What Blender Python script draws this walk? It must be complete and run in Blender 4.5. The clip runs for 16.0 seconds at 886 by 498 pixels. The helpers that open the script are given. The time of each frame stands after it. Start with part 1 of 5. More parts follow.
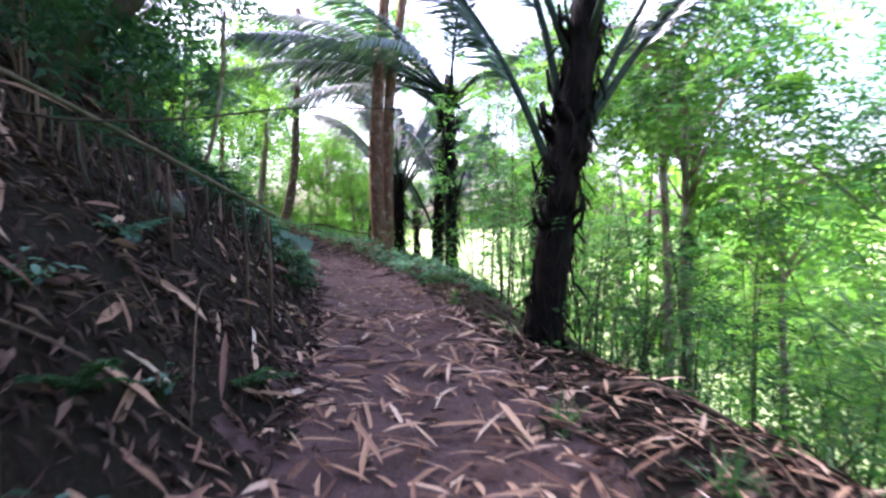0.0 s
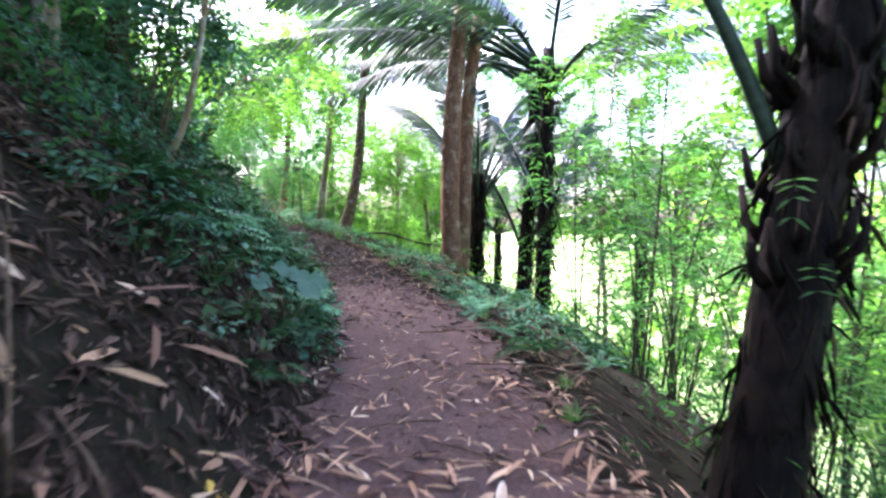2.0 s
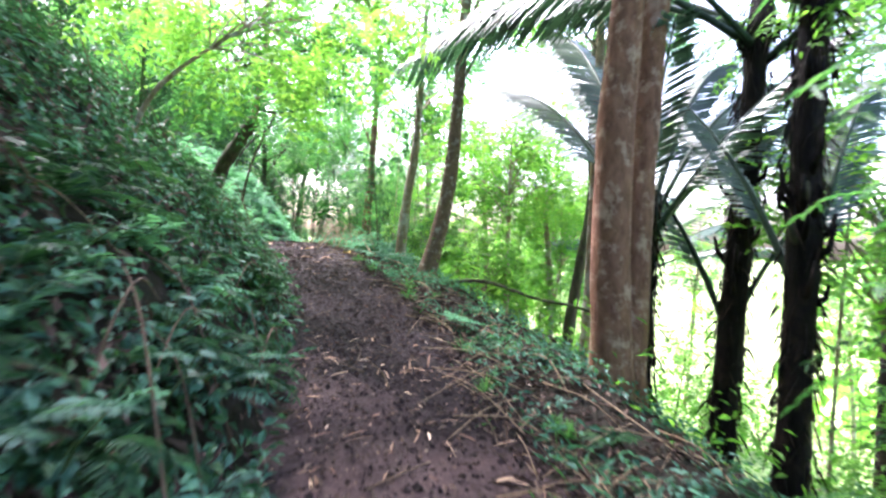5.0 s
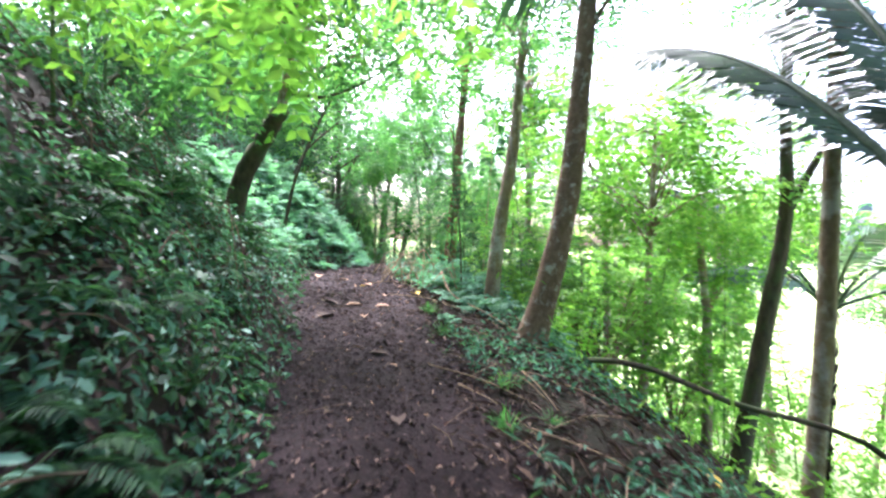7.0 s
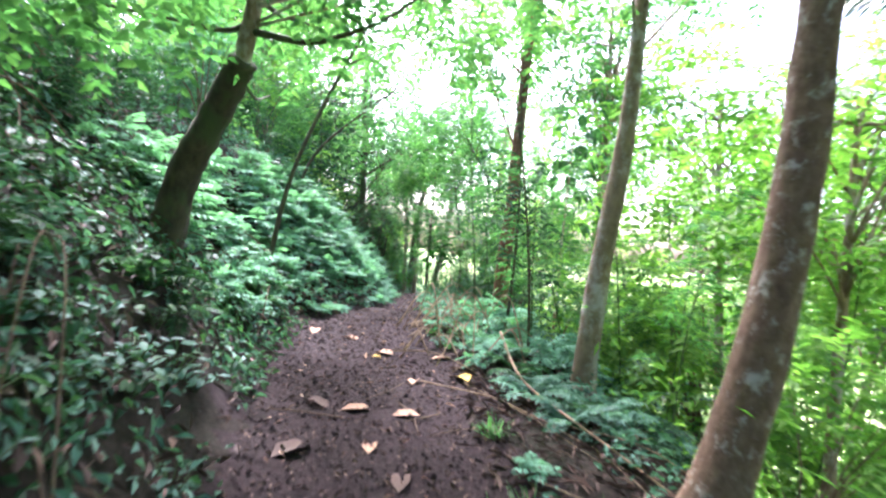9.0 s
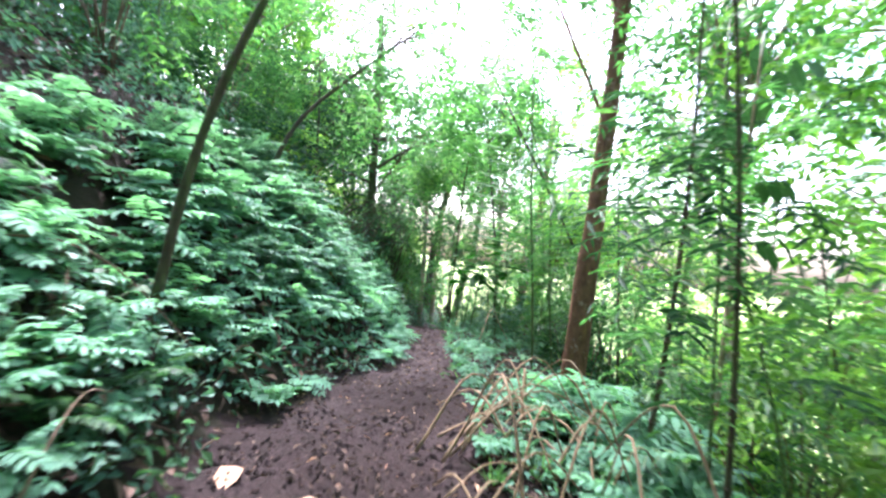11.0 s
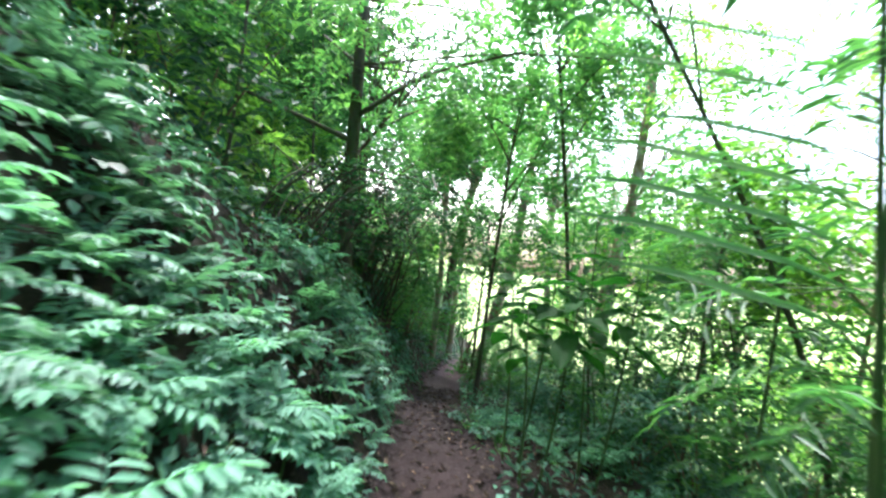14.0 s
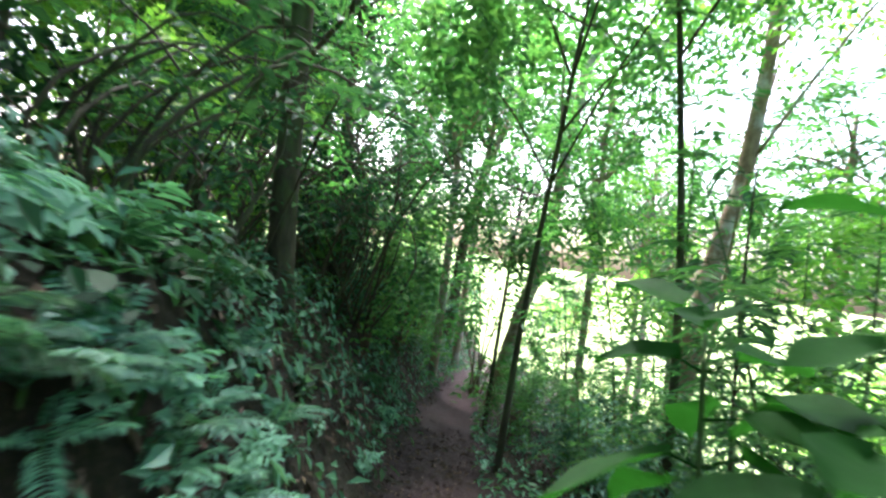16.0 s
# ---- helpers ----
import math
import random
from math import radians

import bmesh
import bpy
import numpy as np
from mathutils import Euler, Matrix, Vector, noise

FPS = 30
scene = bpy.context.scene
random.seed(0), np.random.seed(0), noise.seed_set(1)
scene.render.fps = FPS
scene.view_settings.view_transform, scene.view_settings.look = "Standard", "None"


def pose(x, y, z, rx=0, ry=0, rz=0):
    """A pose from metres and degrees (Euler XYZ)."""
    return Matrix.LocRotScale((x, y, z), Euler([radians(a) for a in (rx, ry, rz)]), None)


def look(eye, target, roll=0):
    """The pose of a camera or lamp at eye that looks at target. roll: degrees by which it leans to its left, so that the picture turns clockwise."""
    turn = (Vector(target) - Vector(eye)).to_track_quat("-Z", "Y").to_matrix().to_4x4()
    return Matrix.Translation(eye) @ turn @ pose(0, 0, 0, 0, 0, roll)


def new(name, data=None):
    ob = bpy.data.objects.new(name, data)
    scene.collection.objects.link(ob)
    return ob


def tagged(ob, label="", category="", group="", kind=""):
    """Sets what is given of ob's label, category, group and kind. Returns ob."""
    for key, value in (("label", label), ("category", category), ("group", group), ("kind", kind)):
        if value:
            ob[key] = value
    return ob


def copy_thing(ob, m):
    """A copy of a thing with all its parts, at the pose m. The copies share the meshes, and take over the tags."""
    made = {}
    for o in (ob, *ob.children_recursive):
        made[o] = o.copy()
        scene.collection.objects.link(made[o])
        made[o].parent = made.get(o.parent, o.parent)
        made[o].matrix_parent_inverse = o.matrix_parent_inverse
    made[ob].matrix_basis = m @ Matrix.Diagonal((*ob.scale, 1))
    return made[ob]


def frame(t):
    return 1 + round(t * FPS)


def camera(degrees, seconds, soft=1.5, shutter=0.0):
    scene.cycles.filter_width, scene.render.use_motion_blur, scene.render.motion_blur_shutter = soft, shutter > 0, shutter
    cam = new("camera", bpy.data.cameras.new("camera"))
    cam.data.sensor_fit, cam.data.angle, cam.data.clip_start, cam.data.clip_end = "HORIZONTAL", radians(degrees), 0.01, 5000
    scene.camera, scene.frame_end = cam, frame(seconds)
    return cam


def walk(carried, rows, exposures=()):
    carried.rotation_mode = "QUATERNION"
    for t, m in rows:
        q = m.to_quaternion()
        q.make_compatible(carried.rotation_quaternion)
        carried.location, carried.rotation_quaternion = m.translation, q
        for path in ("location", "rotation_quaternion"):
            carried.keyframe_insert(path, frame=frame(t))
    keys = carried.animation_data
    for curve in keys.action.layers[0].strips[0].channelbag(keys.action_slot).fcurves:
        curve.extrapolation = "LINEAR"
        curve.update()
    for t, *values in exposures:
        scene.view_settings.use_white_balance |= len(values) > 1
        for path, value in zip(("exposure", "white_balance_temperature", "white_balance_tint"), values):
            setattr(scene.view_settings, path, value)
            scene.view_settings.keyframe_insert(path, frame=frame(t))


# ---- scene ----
cam = camera(78.0, 16.0, soft=2.5, shutter=0.5)
PATH = [
    (0, (0.711, 0.084, 1.734), (0.518, 2.072, 1.636), -0.8),
    (0.5, (0.59, 0.807, 1.802), (0.319, 2.785, 1.674), -0.1),
    (1, (0.501, 1.539, 1.871), (0.137, 3.5, 1.728), 0.4),
    (1.5, (0.363, 2.253, 1.912), (-0.086, 4.2, 1.816), 0.6),
    (2, (0.24, 2.986, 1.95), (-0.24, 4.926, 1.861), 0.9),
    (2.5, (0.068, 3.678, 2.023), (-0.462, 5.604, 1.919), 1.1),
    (3, (-0.101, 4.39, 2.094), (-0.73, 6.286, 2.006), 1.4),
    (3.5, (-0.372, 5.171, 2.122), (-1.076, 7.041, 2.063), 1.9),
    (4, (-0.62, 5.933, 2.158), (-1.378, 7.783, 2.119), 2.4),
    (6.5, (-2.506, 9.963, 2.728), (-3.592, 11.642, 2.681), 1.7),
    (7, (-2.945, 10.579, 2.788), (-4.111, 12.203, 2.751), 2.2),
    (7.5, (-3.408, 11.206, 2.855), (-4.605, 12.808, 2.831), 2.9),
    (8, (-3.879, 11.728, 2.929), (-5.105, 13.308, 2.913), 3.0),
    (8.5, (-4.397, 12.32, 2.992), (-5.648, 13.881, 2.985), 3.4),
    (9, (-4.968, 12.842, 3.081), (-6.228, 14.395, 3.081), 3.8),
    (9.5, (-5.524, 13.437, 3.158), (-6.795, 14.981, 3.164), 4.3),
    (10, (-6.111, 13.954, 3.249), (-7.389, 15.492, 3.26), 4.5),
    (12.5, (-9.141, 17.299, 3.203), (-10.495, 18.77, 3.246), 7.0),
    (13, (-9.659, 17.834, 3.302), (-11.021, 19.297, 3.345), 7.5),
    (13.5, (-10.171, 18.347, 3.327), (-11.531, 19.813, 3.365), 7.1),
    (14, (-10.68, 18.914, 3.345), (-12.038, 20.382, 3.38), 6.8),
    (14.5, (-11.196, 19.415, 3.356), (-12.554, 20.882, 3.376), 7.1),
    (15, (-11.686, 19.941, 3.363), (-13.05, 21.404, 3.376), 7.0),
    (15.5, (-12.176, 20.43, 3.343), (-13.539, 21.894, 3.342), 7.5),
    (16, (-12.588, 20.938, 3.295), (-13.957, 22.397, 3.284), 8.2),
]
walk(cam, [(t, look(eye, target, roll)) for t, eye, target, roll in PATH], [(0, 2.7, 5700, 34), (1.5, 3.1, 5700, 29), (3.5, 3.45, 5800, 22), (4.2, 3.45, 5800, 22), (6.5, 3.33, 5700, 24), (8, 3.36, 5700, 27), (10, 3.3, 5700, 28), (13, 3.33, 5800, 14), (14, 3.05, 5850, 12), (14.5, 3.06, 5900, 12), (16, 3.22, 5950, 15)])

# world: bright overcast sky over the wooded slope, veiled sun above the hillside
world = bpy.data.worlds.new("sky")
scene.world = world
world.use_nodes = True
wn = world.node_tree
sky = wn.nodes.new("ShaderNodeTexSky")
sky.sky_type, sky.sun_disc = "NISHITA", False
sky.sun_elevation, sky.sun_rotation = radians(55), radians(-60)
sky.air_density, sky.dust_density, sky.ozone_density = 1.0, 6.0, 1.0
wn.nodes["Background"].inputs["Strength"].default_value = 0.15
wn.links.new(sky.outputs[0], wn.nodes["Background"].inputs["Color"])
sun = new("sun", bpy.data.lights.new("sun", "SUN"))
sun.data.energy, sun.data.angle, sun.data.color = 2.6, radians(8), (1.0, 0.97, 0.92)
sun.matrix_world = look((10 * math.sin(radians(-60)), 10 * math.cos(radians(-60)), 10 * math.tan(radians(55))), (0, 0, 0))

# ---------------------------------------------------------------- materials


def ramp(nt, fac, stops):
    node = nt.nodes.new("ShaderNodeValToRGB")
    while len(node.color_ramp.elements) < len(stops):
        node.color_ramp.elements.new(0.5)
    for el, (pos, col) in zip(node.color_ramp.elements, stops):
        el.position, el.color = pos, (*col, 1)
    nt.links.new(fac, node.inputs[0])
    return node.outputs[0]


def noise_node(nt, scale, detail=4, stretch=(1, 1, 1), rough=0.6):
    co = nt.nodes.new("ShaderNodeTexCoord")
    mp = nt.nodes.new("ShaderNodeMapping")
    mp.inputs["Scale"].default_value = stretch
    no = nt.nodes.new("ShaderNodeTexNoise")
    no.inputs["Scale"].default_value, no.inputs["Detail"].default_value, no.inputs["Roughness"].default_value = scale, detail, rough
    nt.links.new(co.outputs["Object"], mp.inputs[0])
    nt.links.new(mp.outputs[0], no.inputs["Vector"])
    return no.outputs["Fac"]


def mix_col(nt, fac, a, b, mode="MIX"):
    node = nt.nodes.new("ShaderNodeMix")
    node.data_type, node.blend_type = "RGBA", mode
    for sock, val in ((node.inputs[0], fac), (node.inputs[6], a), (node.inputs[7], b)):
        if isinstance(val, bpy.types.NodeSocket):
            nt.links.new(val, sock)
        elif isinstance(val, (int, float)):
            sock.default_value = val
        else:
            sock.default_value = (*val, 1)
    return node.outputs[2]


def add_bump(nt, bsdf, fac, strength, dist):
    b = nt.nodes.new("ShaderNodeBump")
    b.inputs["Strength"].default_value, b.inputs["Distance"].default_value = strength, dist
    nt.links.new(fac, b.inputs["Height"])
    nt.links.new(b.outputs[0], bsdf.inputs["Normal"])


def base_mat(name, rough):
    m = bpy.data.materials.new(name)
    m.use_nodes = True
    b = m.node_tree.nodes["Principled BSDF"]
    b.inputs["Roughness"].default_value = rough
    b.inputs["Specular IOR Level"].default_value = 0.12
    return m, m.node_tree, b


def leaf_mat(name, dark, mid, light, through_light=0.45, rough=0.45, spec=0.4):
    """Thin leaf: colour varies from leaf to leaf and from plant to plant; part of the light passes through."""
    m, nt, b = base_mat(name, rough)
    b.inputs["Specular IOR Level"].default_value = spec
    geo, info = nt.nodes.new("ShaderNodeNewGeometry"), nt.nodes.new("ShaderNodeObjectInfo")
    ad = nt.nodes.new("ShaderNodeMath")
    ad.operation = "MULTIPLY_ADD"
    nt.links.new(info.outputs["Random"], ad.inputs[0])
    ad.inputs[1].default_value = 0.35
    sc = nt.nodes.new("ShaderNodeMath")
    sc.operation = "MULTIPLY"
    sc.inputs[1].default_value = 0.65
    nt.links.new(geo.outputs["Random Per Island"], sc.inputs[0])
    nt.links.new(sc.outputs[0], ad.inputs[2])
    col = ramp(nt, ad.outputs[0], [(0.0, dark), (0.5, mid), (1.0, light)])
    fine = noise_node(nt, 40, 3)
    col = mix_col(nt, 0.35, col, ramp(nt, fine, [(0.3, (0.55, 0.55, 0.5)), (0.75, (1.0, 1.0, 1.0))]), "MULTIPLY")
    nt.links.new(col, b.inputs["Base Color"])
    add_bump(nt, b, fine, 0.25, 0.004)
    tr = nt.nodes.new("ShaderNodeBsdfTranslucent")
    warm = mix_col(nt, 1.0, col, (1.0, 1.3, 0.6), "MULTIPLY")
    nt.links.new(warm, tr.inputs["Color"])
    mx = nt.nodes.new("ShaderNodeMixShader")
    mx.inputs[0].default_value = through_light
    nt.links.new(b.outputs[0], mx.inputs[1])
    nt.links.new(tr.outputs[0], mx.inputs[2])
    nt.links.new(mx.outputs[0], nt.nodes["Material Output"].inputs["Surface"])
    return m


def bark_mat(name, dark, light, patch=None, scale=14, flat=0.25, rough=0.85, bump=0.6, spot=3.2, few=0.48):
    m, nt, b = base_mat(name, rough)
    grain = noise_node(nt, scale, 6, (1, 1, flat))
    col = ramp(nt, grain, [(0.3, dark), (0.7, light)])
    if patch:
        spots = noise_node(nt, spot, 5, (1, 1, 0.8), 0.7)
        col = mix_col(nt, ramp(nt, spots, [(few, (0, 0, 0)), (few + 0.12, (1, 1, 1))]), col, patch)
    nt.links.new(col, b.inputs["Base Color"])
    add_bump(nt, b, grain, bump, 0.02)
    return m


def dry_mat(name, stops, rough=0.7, through_light=0.15):
    m, nt, b = base_mat(name, rough)
    geo = nt.nodes.new("ShaderNodeNewGeometry")
    col = ramp(nt, geo.outputs["Random Per Island"], stops)
    streak = noise_node(nt, 60, 3)
    col = mix_col(nt, 0.5, col, ramp(nt, streak, [(0.3, (0.5, 0.45, 0.42)), (0.7, (1, 1, 1))]), "MULTIPLY")
    nt.links.new(col, b.inputs["Base Color"])
    add_bump(nt, b, streak, 0.3, 0.004)
    return m


LEAF_TEAL = leaf_mat("leaf_bluish_green", (0.034, 0.088, 0.064), (0.075, 0.175, 0.128), (0.15, 0.29, 0.21), 0.35, 0.55, 0.18)
# paler mint version of the bluish leaf; open-sky brightness is in the colour
LEAF_MINT_LIT = leaf_mat("leaf_mint_green_lit", (0.065, 0.165, 0.11), (0.135, 0.30, 0.205), (0.215, 0.41, 0.29), 0.42, 0.6, 0.1)
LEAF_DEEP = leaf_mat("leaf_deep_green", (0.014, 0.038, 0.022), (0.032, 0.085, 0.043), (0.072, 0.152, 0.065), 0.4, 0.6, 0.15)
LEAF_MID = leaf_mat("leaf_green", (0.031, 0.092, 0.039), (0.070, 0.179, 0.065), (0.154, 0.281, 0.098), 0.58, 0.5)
# yellow-green leaves, lightened in colour to carry the glow of backlight
LEAF_BACKLIT = leaf_mat("leaf_yellow_green_backlit", (0.078, 0.184, 0.036), (0.156, 0.310, 0.058), (0.286, 0.436, 0.091), 0.6, 0.5)
LEAF_PALM = leaf_mat("leaf_palm", (0.02, 0.045, 0.035), (0.04, 0.08, 0.06), (0.075, 0.125, 0.09), 0.25, 0.28, 0.8)
LEAF_BROAD = leaf_mat("leaf_broad_glossy", (0.009, 0.038, 0.008), (0.015, 0.062, 0.012), (0.028, 0.1, 0.018), 0.55, 0.62, 0.07)
BARK_TAN = bark_mat("bark_tan", (0.09, 0.042, 0.025), (0.23, 0.125, 0.078), (0.32, 0.22, 0.155), 13, 0.45, bump=0.9, spot=7, few=0.52)
BARK_BROWN = bark_mat("bark_brown_spotted", (0.085, 0.055, 0.036), (0.18, 0.125, 0.082), (0.33, 0.31, 0.26), 20, 0.7, bump=0.6, spot=11, few=0.55)
BAMBOO_OLD = bark_mat("old_bamboo", (0.07, 0.06, 0.035), (0.16, 0.135, 0.08), (0.06, 0.065, 0.03), 16, 0.2)
BARK_GREY = bark_mat("bark_grey_brown", (0.13, 0.095, 0.06), (0.25, 0.19, 0.12), (0.36, 0.34, 0.29), 18, 0.5, bump=0.4)
BARK_DARK = bark_mat("bark_dark_mossy", (0.035, 0.03, 0.022), (0.085, 0.07, 0.045), (0.06, 0.075, 0.035), 16, 0.3)
BARK_PALM = bark_mat("palm_fibre_black", (0.004, 0.003, 0.003), (0.013, 0.010, 0.008), (0.022, 0.015, 0.011), 22, 0.12, bump=1.0)
BARK_RED = bark_mat("bark_red_brown", (0.075, 0.037, 0.021), (0.185, 0.095, 0.052), (0.3, 0.22, 0.16), 15, 0.6, bump=0.7, spot=12, few=0.58)
STEM_GREEN = bark_mat("stem_green", (0.03, 0.06, 0.02), (0.07, 0.11, 0.035), None, 20, 0.2, 0.5, 0.2)
STALK_PALM = bark_mat("palm_stalk", (0.02, 0.035, 0.022), (0.045, 0.07, 0.04), None, 20, 0.1, 0.35, 0.2)
STEM_DARK = bark_mat("stem_dark_olive", (0.022, 0.026, 0.014), (0.06, 0.062, 0.032), None, 20, 0.2, 0.55, 0.2)
TWIG = bark_mat("twig_brown", (0.06, 0.04, 0.025), (0.15, 0.105, 0.07), None, 20, 0.3)
STICK = bark_mat("dry_stick", (0.12, 0.08, 0.048), (0.30, 0.21, 0.13), None, 16, 0.2, 0.75, 0.3)
DRY = dry_mat("dry_bamboo_leaf", [(0.0, (0.10, 0.055, 0.04)), (0.35, (0.22, 0.125, 0.085)), (0.7, (0.42, 0.265, 0.165)), (0.9, (0.56, 0.39, 0.26)), (1.0, (0.7, 0.58, 0.45))])
DRY_DARK = dry_mat("rotting_leaf", [(0.0, (0.03, 0.019, 0.014)), (0.6, (0.075, 0.048, 0.036)), (1.0, (0.17, 0.115, 0.085))])
FIBRE = dry_mat("palm_fibre", [(0.0, (0.006, 0.005, 0.004)), (0.8, (0.03, 0.022, 0.016)), (1.0, (0.15, 0.1, 0.07))])
YELLOW = dry_mat("yellow_leaf", [(0.0, (0.45, 0.30, 0.05)), (1.0, (0.65, 0.46, 0.10))])
STONE = bark_mat("stone_grey", (0.05, 0.052, 0.05), (0.13, 0.13, 0.125), (0.07, 0.085, 0.05), 7, 1.0)


def soil_mat(name, low, mid, high, wide_col, in_shade=None):
    """Crumbly earth; a darker second tone, canopy shade put into the colour, takes over along y."""
    m, nt, b = base_mat(name, 0.9)
    fine, wide = noise_node(nt, 34, 10, rough=0.82), noise_node(nt, 1.6, 6)
    col = ramp(nt, fine, [(0.36, low), (0.5, mid), (0.66, high)])
    col = mix_col(nt, ramp(nt, wide, [(0.35, (0, 0, 0)), (0.65, (1, 1, 1))]), col, mix_col(nt, 0.55, col, wide_col))
    if in_shade:
        shade_col = mix_col(nt, 0.35, ramp(nt, fine, [(0.36, in_shade[0]), (0.5, in_shade[1]), (0.66, in_shade[2])]), in_shade[3])
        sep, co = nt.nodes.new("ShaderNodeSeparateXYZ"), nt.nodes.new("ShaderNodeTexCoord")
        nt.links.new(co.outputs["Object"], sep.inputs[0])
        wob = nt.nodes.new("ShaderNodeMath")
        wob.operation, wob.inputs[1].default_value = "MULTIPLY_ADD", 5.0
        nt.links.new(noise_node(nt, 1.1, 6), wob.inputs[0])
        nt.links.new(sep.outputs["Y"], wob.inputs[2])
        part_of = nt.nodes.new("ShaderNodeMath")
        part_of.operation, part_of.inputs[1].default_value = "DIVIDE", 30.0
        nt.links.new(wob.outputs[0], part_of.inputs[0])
        col = mix_col(nt, ramp(nt, part_of.outputs[0], [(.375, (0, 0, 0)), (.45, (1, 1, 1)), (1.0, (.8, .8, .8))]), col, shade_col)
    nt.links.new(col, b.inputs["Base Color"])
    add_bump(nt, b, fine, 0.9, 0.03)
    return m


# trail soil darkened in its colour for the shade under the trees
SHADED_TONES = ((0.007, 0.0046, 0.005), (0.019, 0.0125, 0.0125), (0.06, 0.04, 0.039), (0.024, 0.0155, 0.0155))
SOIL = soil_mat("trodden_soil", (0.04, 0.025, 0.024), (0.1, 0.066, 0.062), (0.185, 0.128, 0.12), (0.155, 0.098, 0.091), SHADED_TONES)
SOIL_SHADED = soil_mat("soil_shaded", *SHADED_TONES)
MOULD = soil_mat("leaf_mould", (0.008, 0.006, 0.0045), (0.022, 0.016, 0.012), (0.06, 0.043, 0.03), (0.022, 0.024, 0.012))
# valley grass, its colour lightened for sunlight and haze
MEADOW = soil_mat("far_grass_sunlit", (0.17, 0.24, 0.08), (0.28, 0.37, 0.14), (0.42, 0.5, 0.22), (0.36, 0.42, 0.18))

# ---------------------------------------------------------------- the lie of the land
# nodes of the trail: x, y, ground height, half width
TRAIL = [(1.2, -40, -2.5, .6), (0.9, -8, .2, .6), (0.75, -2, .5, .62), (0.65, 0, .6, .62), (0.25, 3, .7, .62), (-.5, 5.7, .8, .62), (-1.1, 7.3, .88, .62), (-1.8, 8.7, .99, .62),
         (-2.6, 10, 1.15, .62), (-4.1, 11.95, 1.42, .64), (-6.1, 14, 1.72, .66), (-8.15, 15.85, 1.98, .78), (-9.72, 17.35, 2.13, .74), (-11.3, 19.6, 2.08, .29), (-13.12, 21.78, 2.05, .27),
         (-14.52, 23.2, 1.72, .28), (-16.95, 26.05, 1.15, .3), (-19.3, 29.6, .85, .4), (-22.5, 35, -.3, .5), (-60, 80, -6, .6)]
def smooth(a, b, x):
    k = np.clip((x - a) / (b - a), 0, 1)
    return k * k * (3 - 2 * k)
def lay(x, y):
    """Side offset from the trail (right is positive), trail height and half width at each place."""
    x, y = np.asarray(x, float), np.asarray(y, float)
    best = np.full(x.shape, 1e18); u = np.zeros(x.shape); h = np.zeros(x.shape); w = np.zeros(x.shape)
    for (ax, ay, az, aw), (bx, by, bz, bw) in zip(TRAIL, TRAIL[1:]):
        dx, dy = bx - ax, by - ay
        k = np.clip(((x - ax) * dx + (y - ay) * dy) / (dx * dx + dy * dy), 0, 1)
        px, py = x - ax - k * dx, y - ay - k * dy
        d = px * px + py * py
        near = d < best
        best = np.where(near, d, best)
        u = np.where(near, np.sqrt(d) * np.where(px * dy - py * dx > 0, 1, -1), u)
        h = np.where(near, az + k * (bz - az), h); w = np.where(near, aw + k * (bw - aw), w)
    return u, h, w
def height(x, y):
    u, h, w = lay(x, y)
    l = np.maximum(-u - w, 0); r = np.maximum(u - w, 0)
    steep = 1.05 + .25 * smooth(18, 21, y)
    spur = smooth(18.5, 21.5, y)
    reach = (2.3 - 1.2 * spur) / steep
    up = steep * np.minimum(l, reach) * smooth(-.25, .45, l) + (.55 - .36 * spur) * np.clip(l - reach, 0, 14) + (.25 - .2 * spur) * np.clip(l - 16.2, 0, 60)
    ledge = .35 + .85 * smooth(6, 9, y) + .85 * (1 - smooth(3, 5, y))
    down = .10 * np.minimum(r, ledge) + .62 * np.clip(r - ledge, 0, 7) + .25 * np.clip(r - 8.2, 0, 25) + .04 * np.clip(r - 33.2, 0, 400)
    wave = .05 * np.sin(x * 1.7 + 2 * np.sin(y * .9)) * np.sin(y * 2.1) + .025 * np.sin(x * 5.1 + y * 3.3) * np.sin(y * 4.7 - x * 2.2)
    return h + up - down + wave * smooth(0, .6, l + r) + .012 * np.sin(x * 9 + y * 4) * np.sin(y * 8 - 3 * x)


def along(k):
    """A place on the trail's middle line: k counts the nodes."""
    i = min(int(k), len(TRAIL) - 2)
    f = k - i
    a, b = TRAIL[i], TRAIL[i + 1]
    d = Vector((b[0] - a[0], b[1] - a[1])).normalized()
    return Vector((a[0] + f * (b[0] - a[0]), a[1] + f * (b[1] - a[1]))), d


def off_trail(k, u):
    p, d = along(k)
    x, y = p.x + d.y * u, p.y - d.x * u
    return x, y


def ground_z(x, y):
    return float(height(x, y))


def steps(lo, hi, fine, far, grow):
    mid = list(np.arange(lo, hi + 1e-6, fine))
    out, s, x = [], fine, hi
    while x < far:
        s *= grow
        x += s
        out.append(x)
    inn, s, x = [], fine, lo
    while x > -far:
        s *= grow
        x -= s
        inn.append(x)
    return np.array(inn[::-1] + mid + out)


gx, gy = steps(-22, 6, 0.13, 2500, 1.16), steps(-3, 32, 0.14, 2500, 1.16)
GX, GY = np.meshgrid(gx, gy)
GZ = height(GX, GY)
nx, ny = len(gx), len(gy)
idx = np.arange(nx * ny).reshape(ny, nx)
quads = np.stack([idx[:-1, :-1], idx[:-1, 1:], idx[1:, 1:], idx[1:, :-1]], -1).reshape(-1, 4)


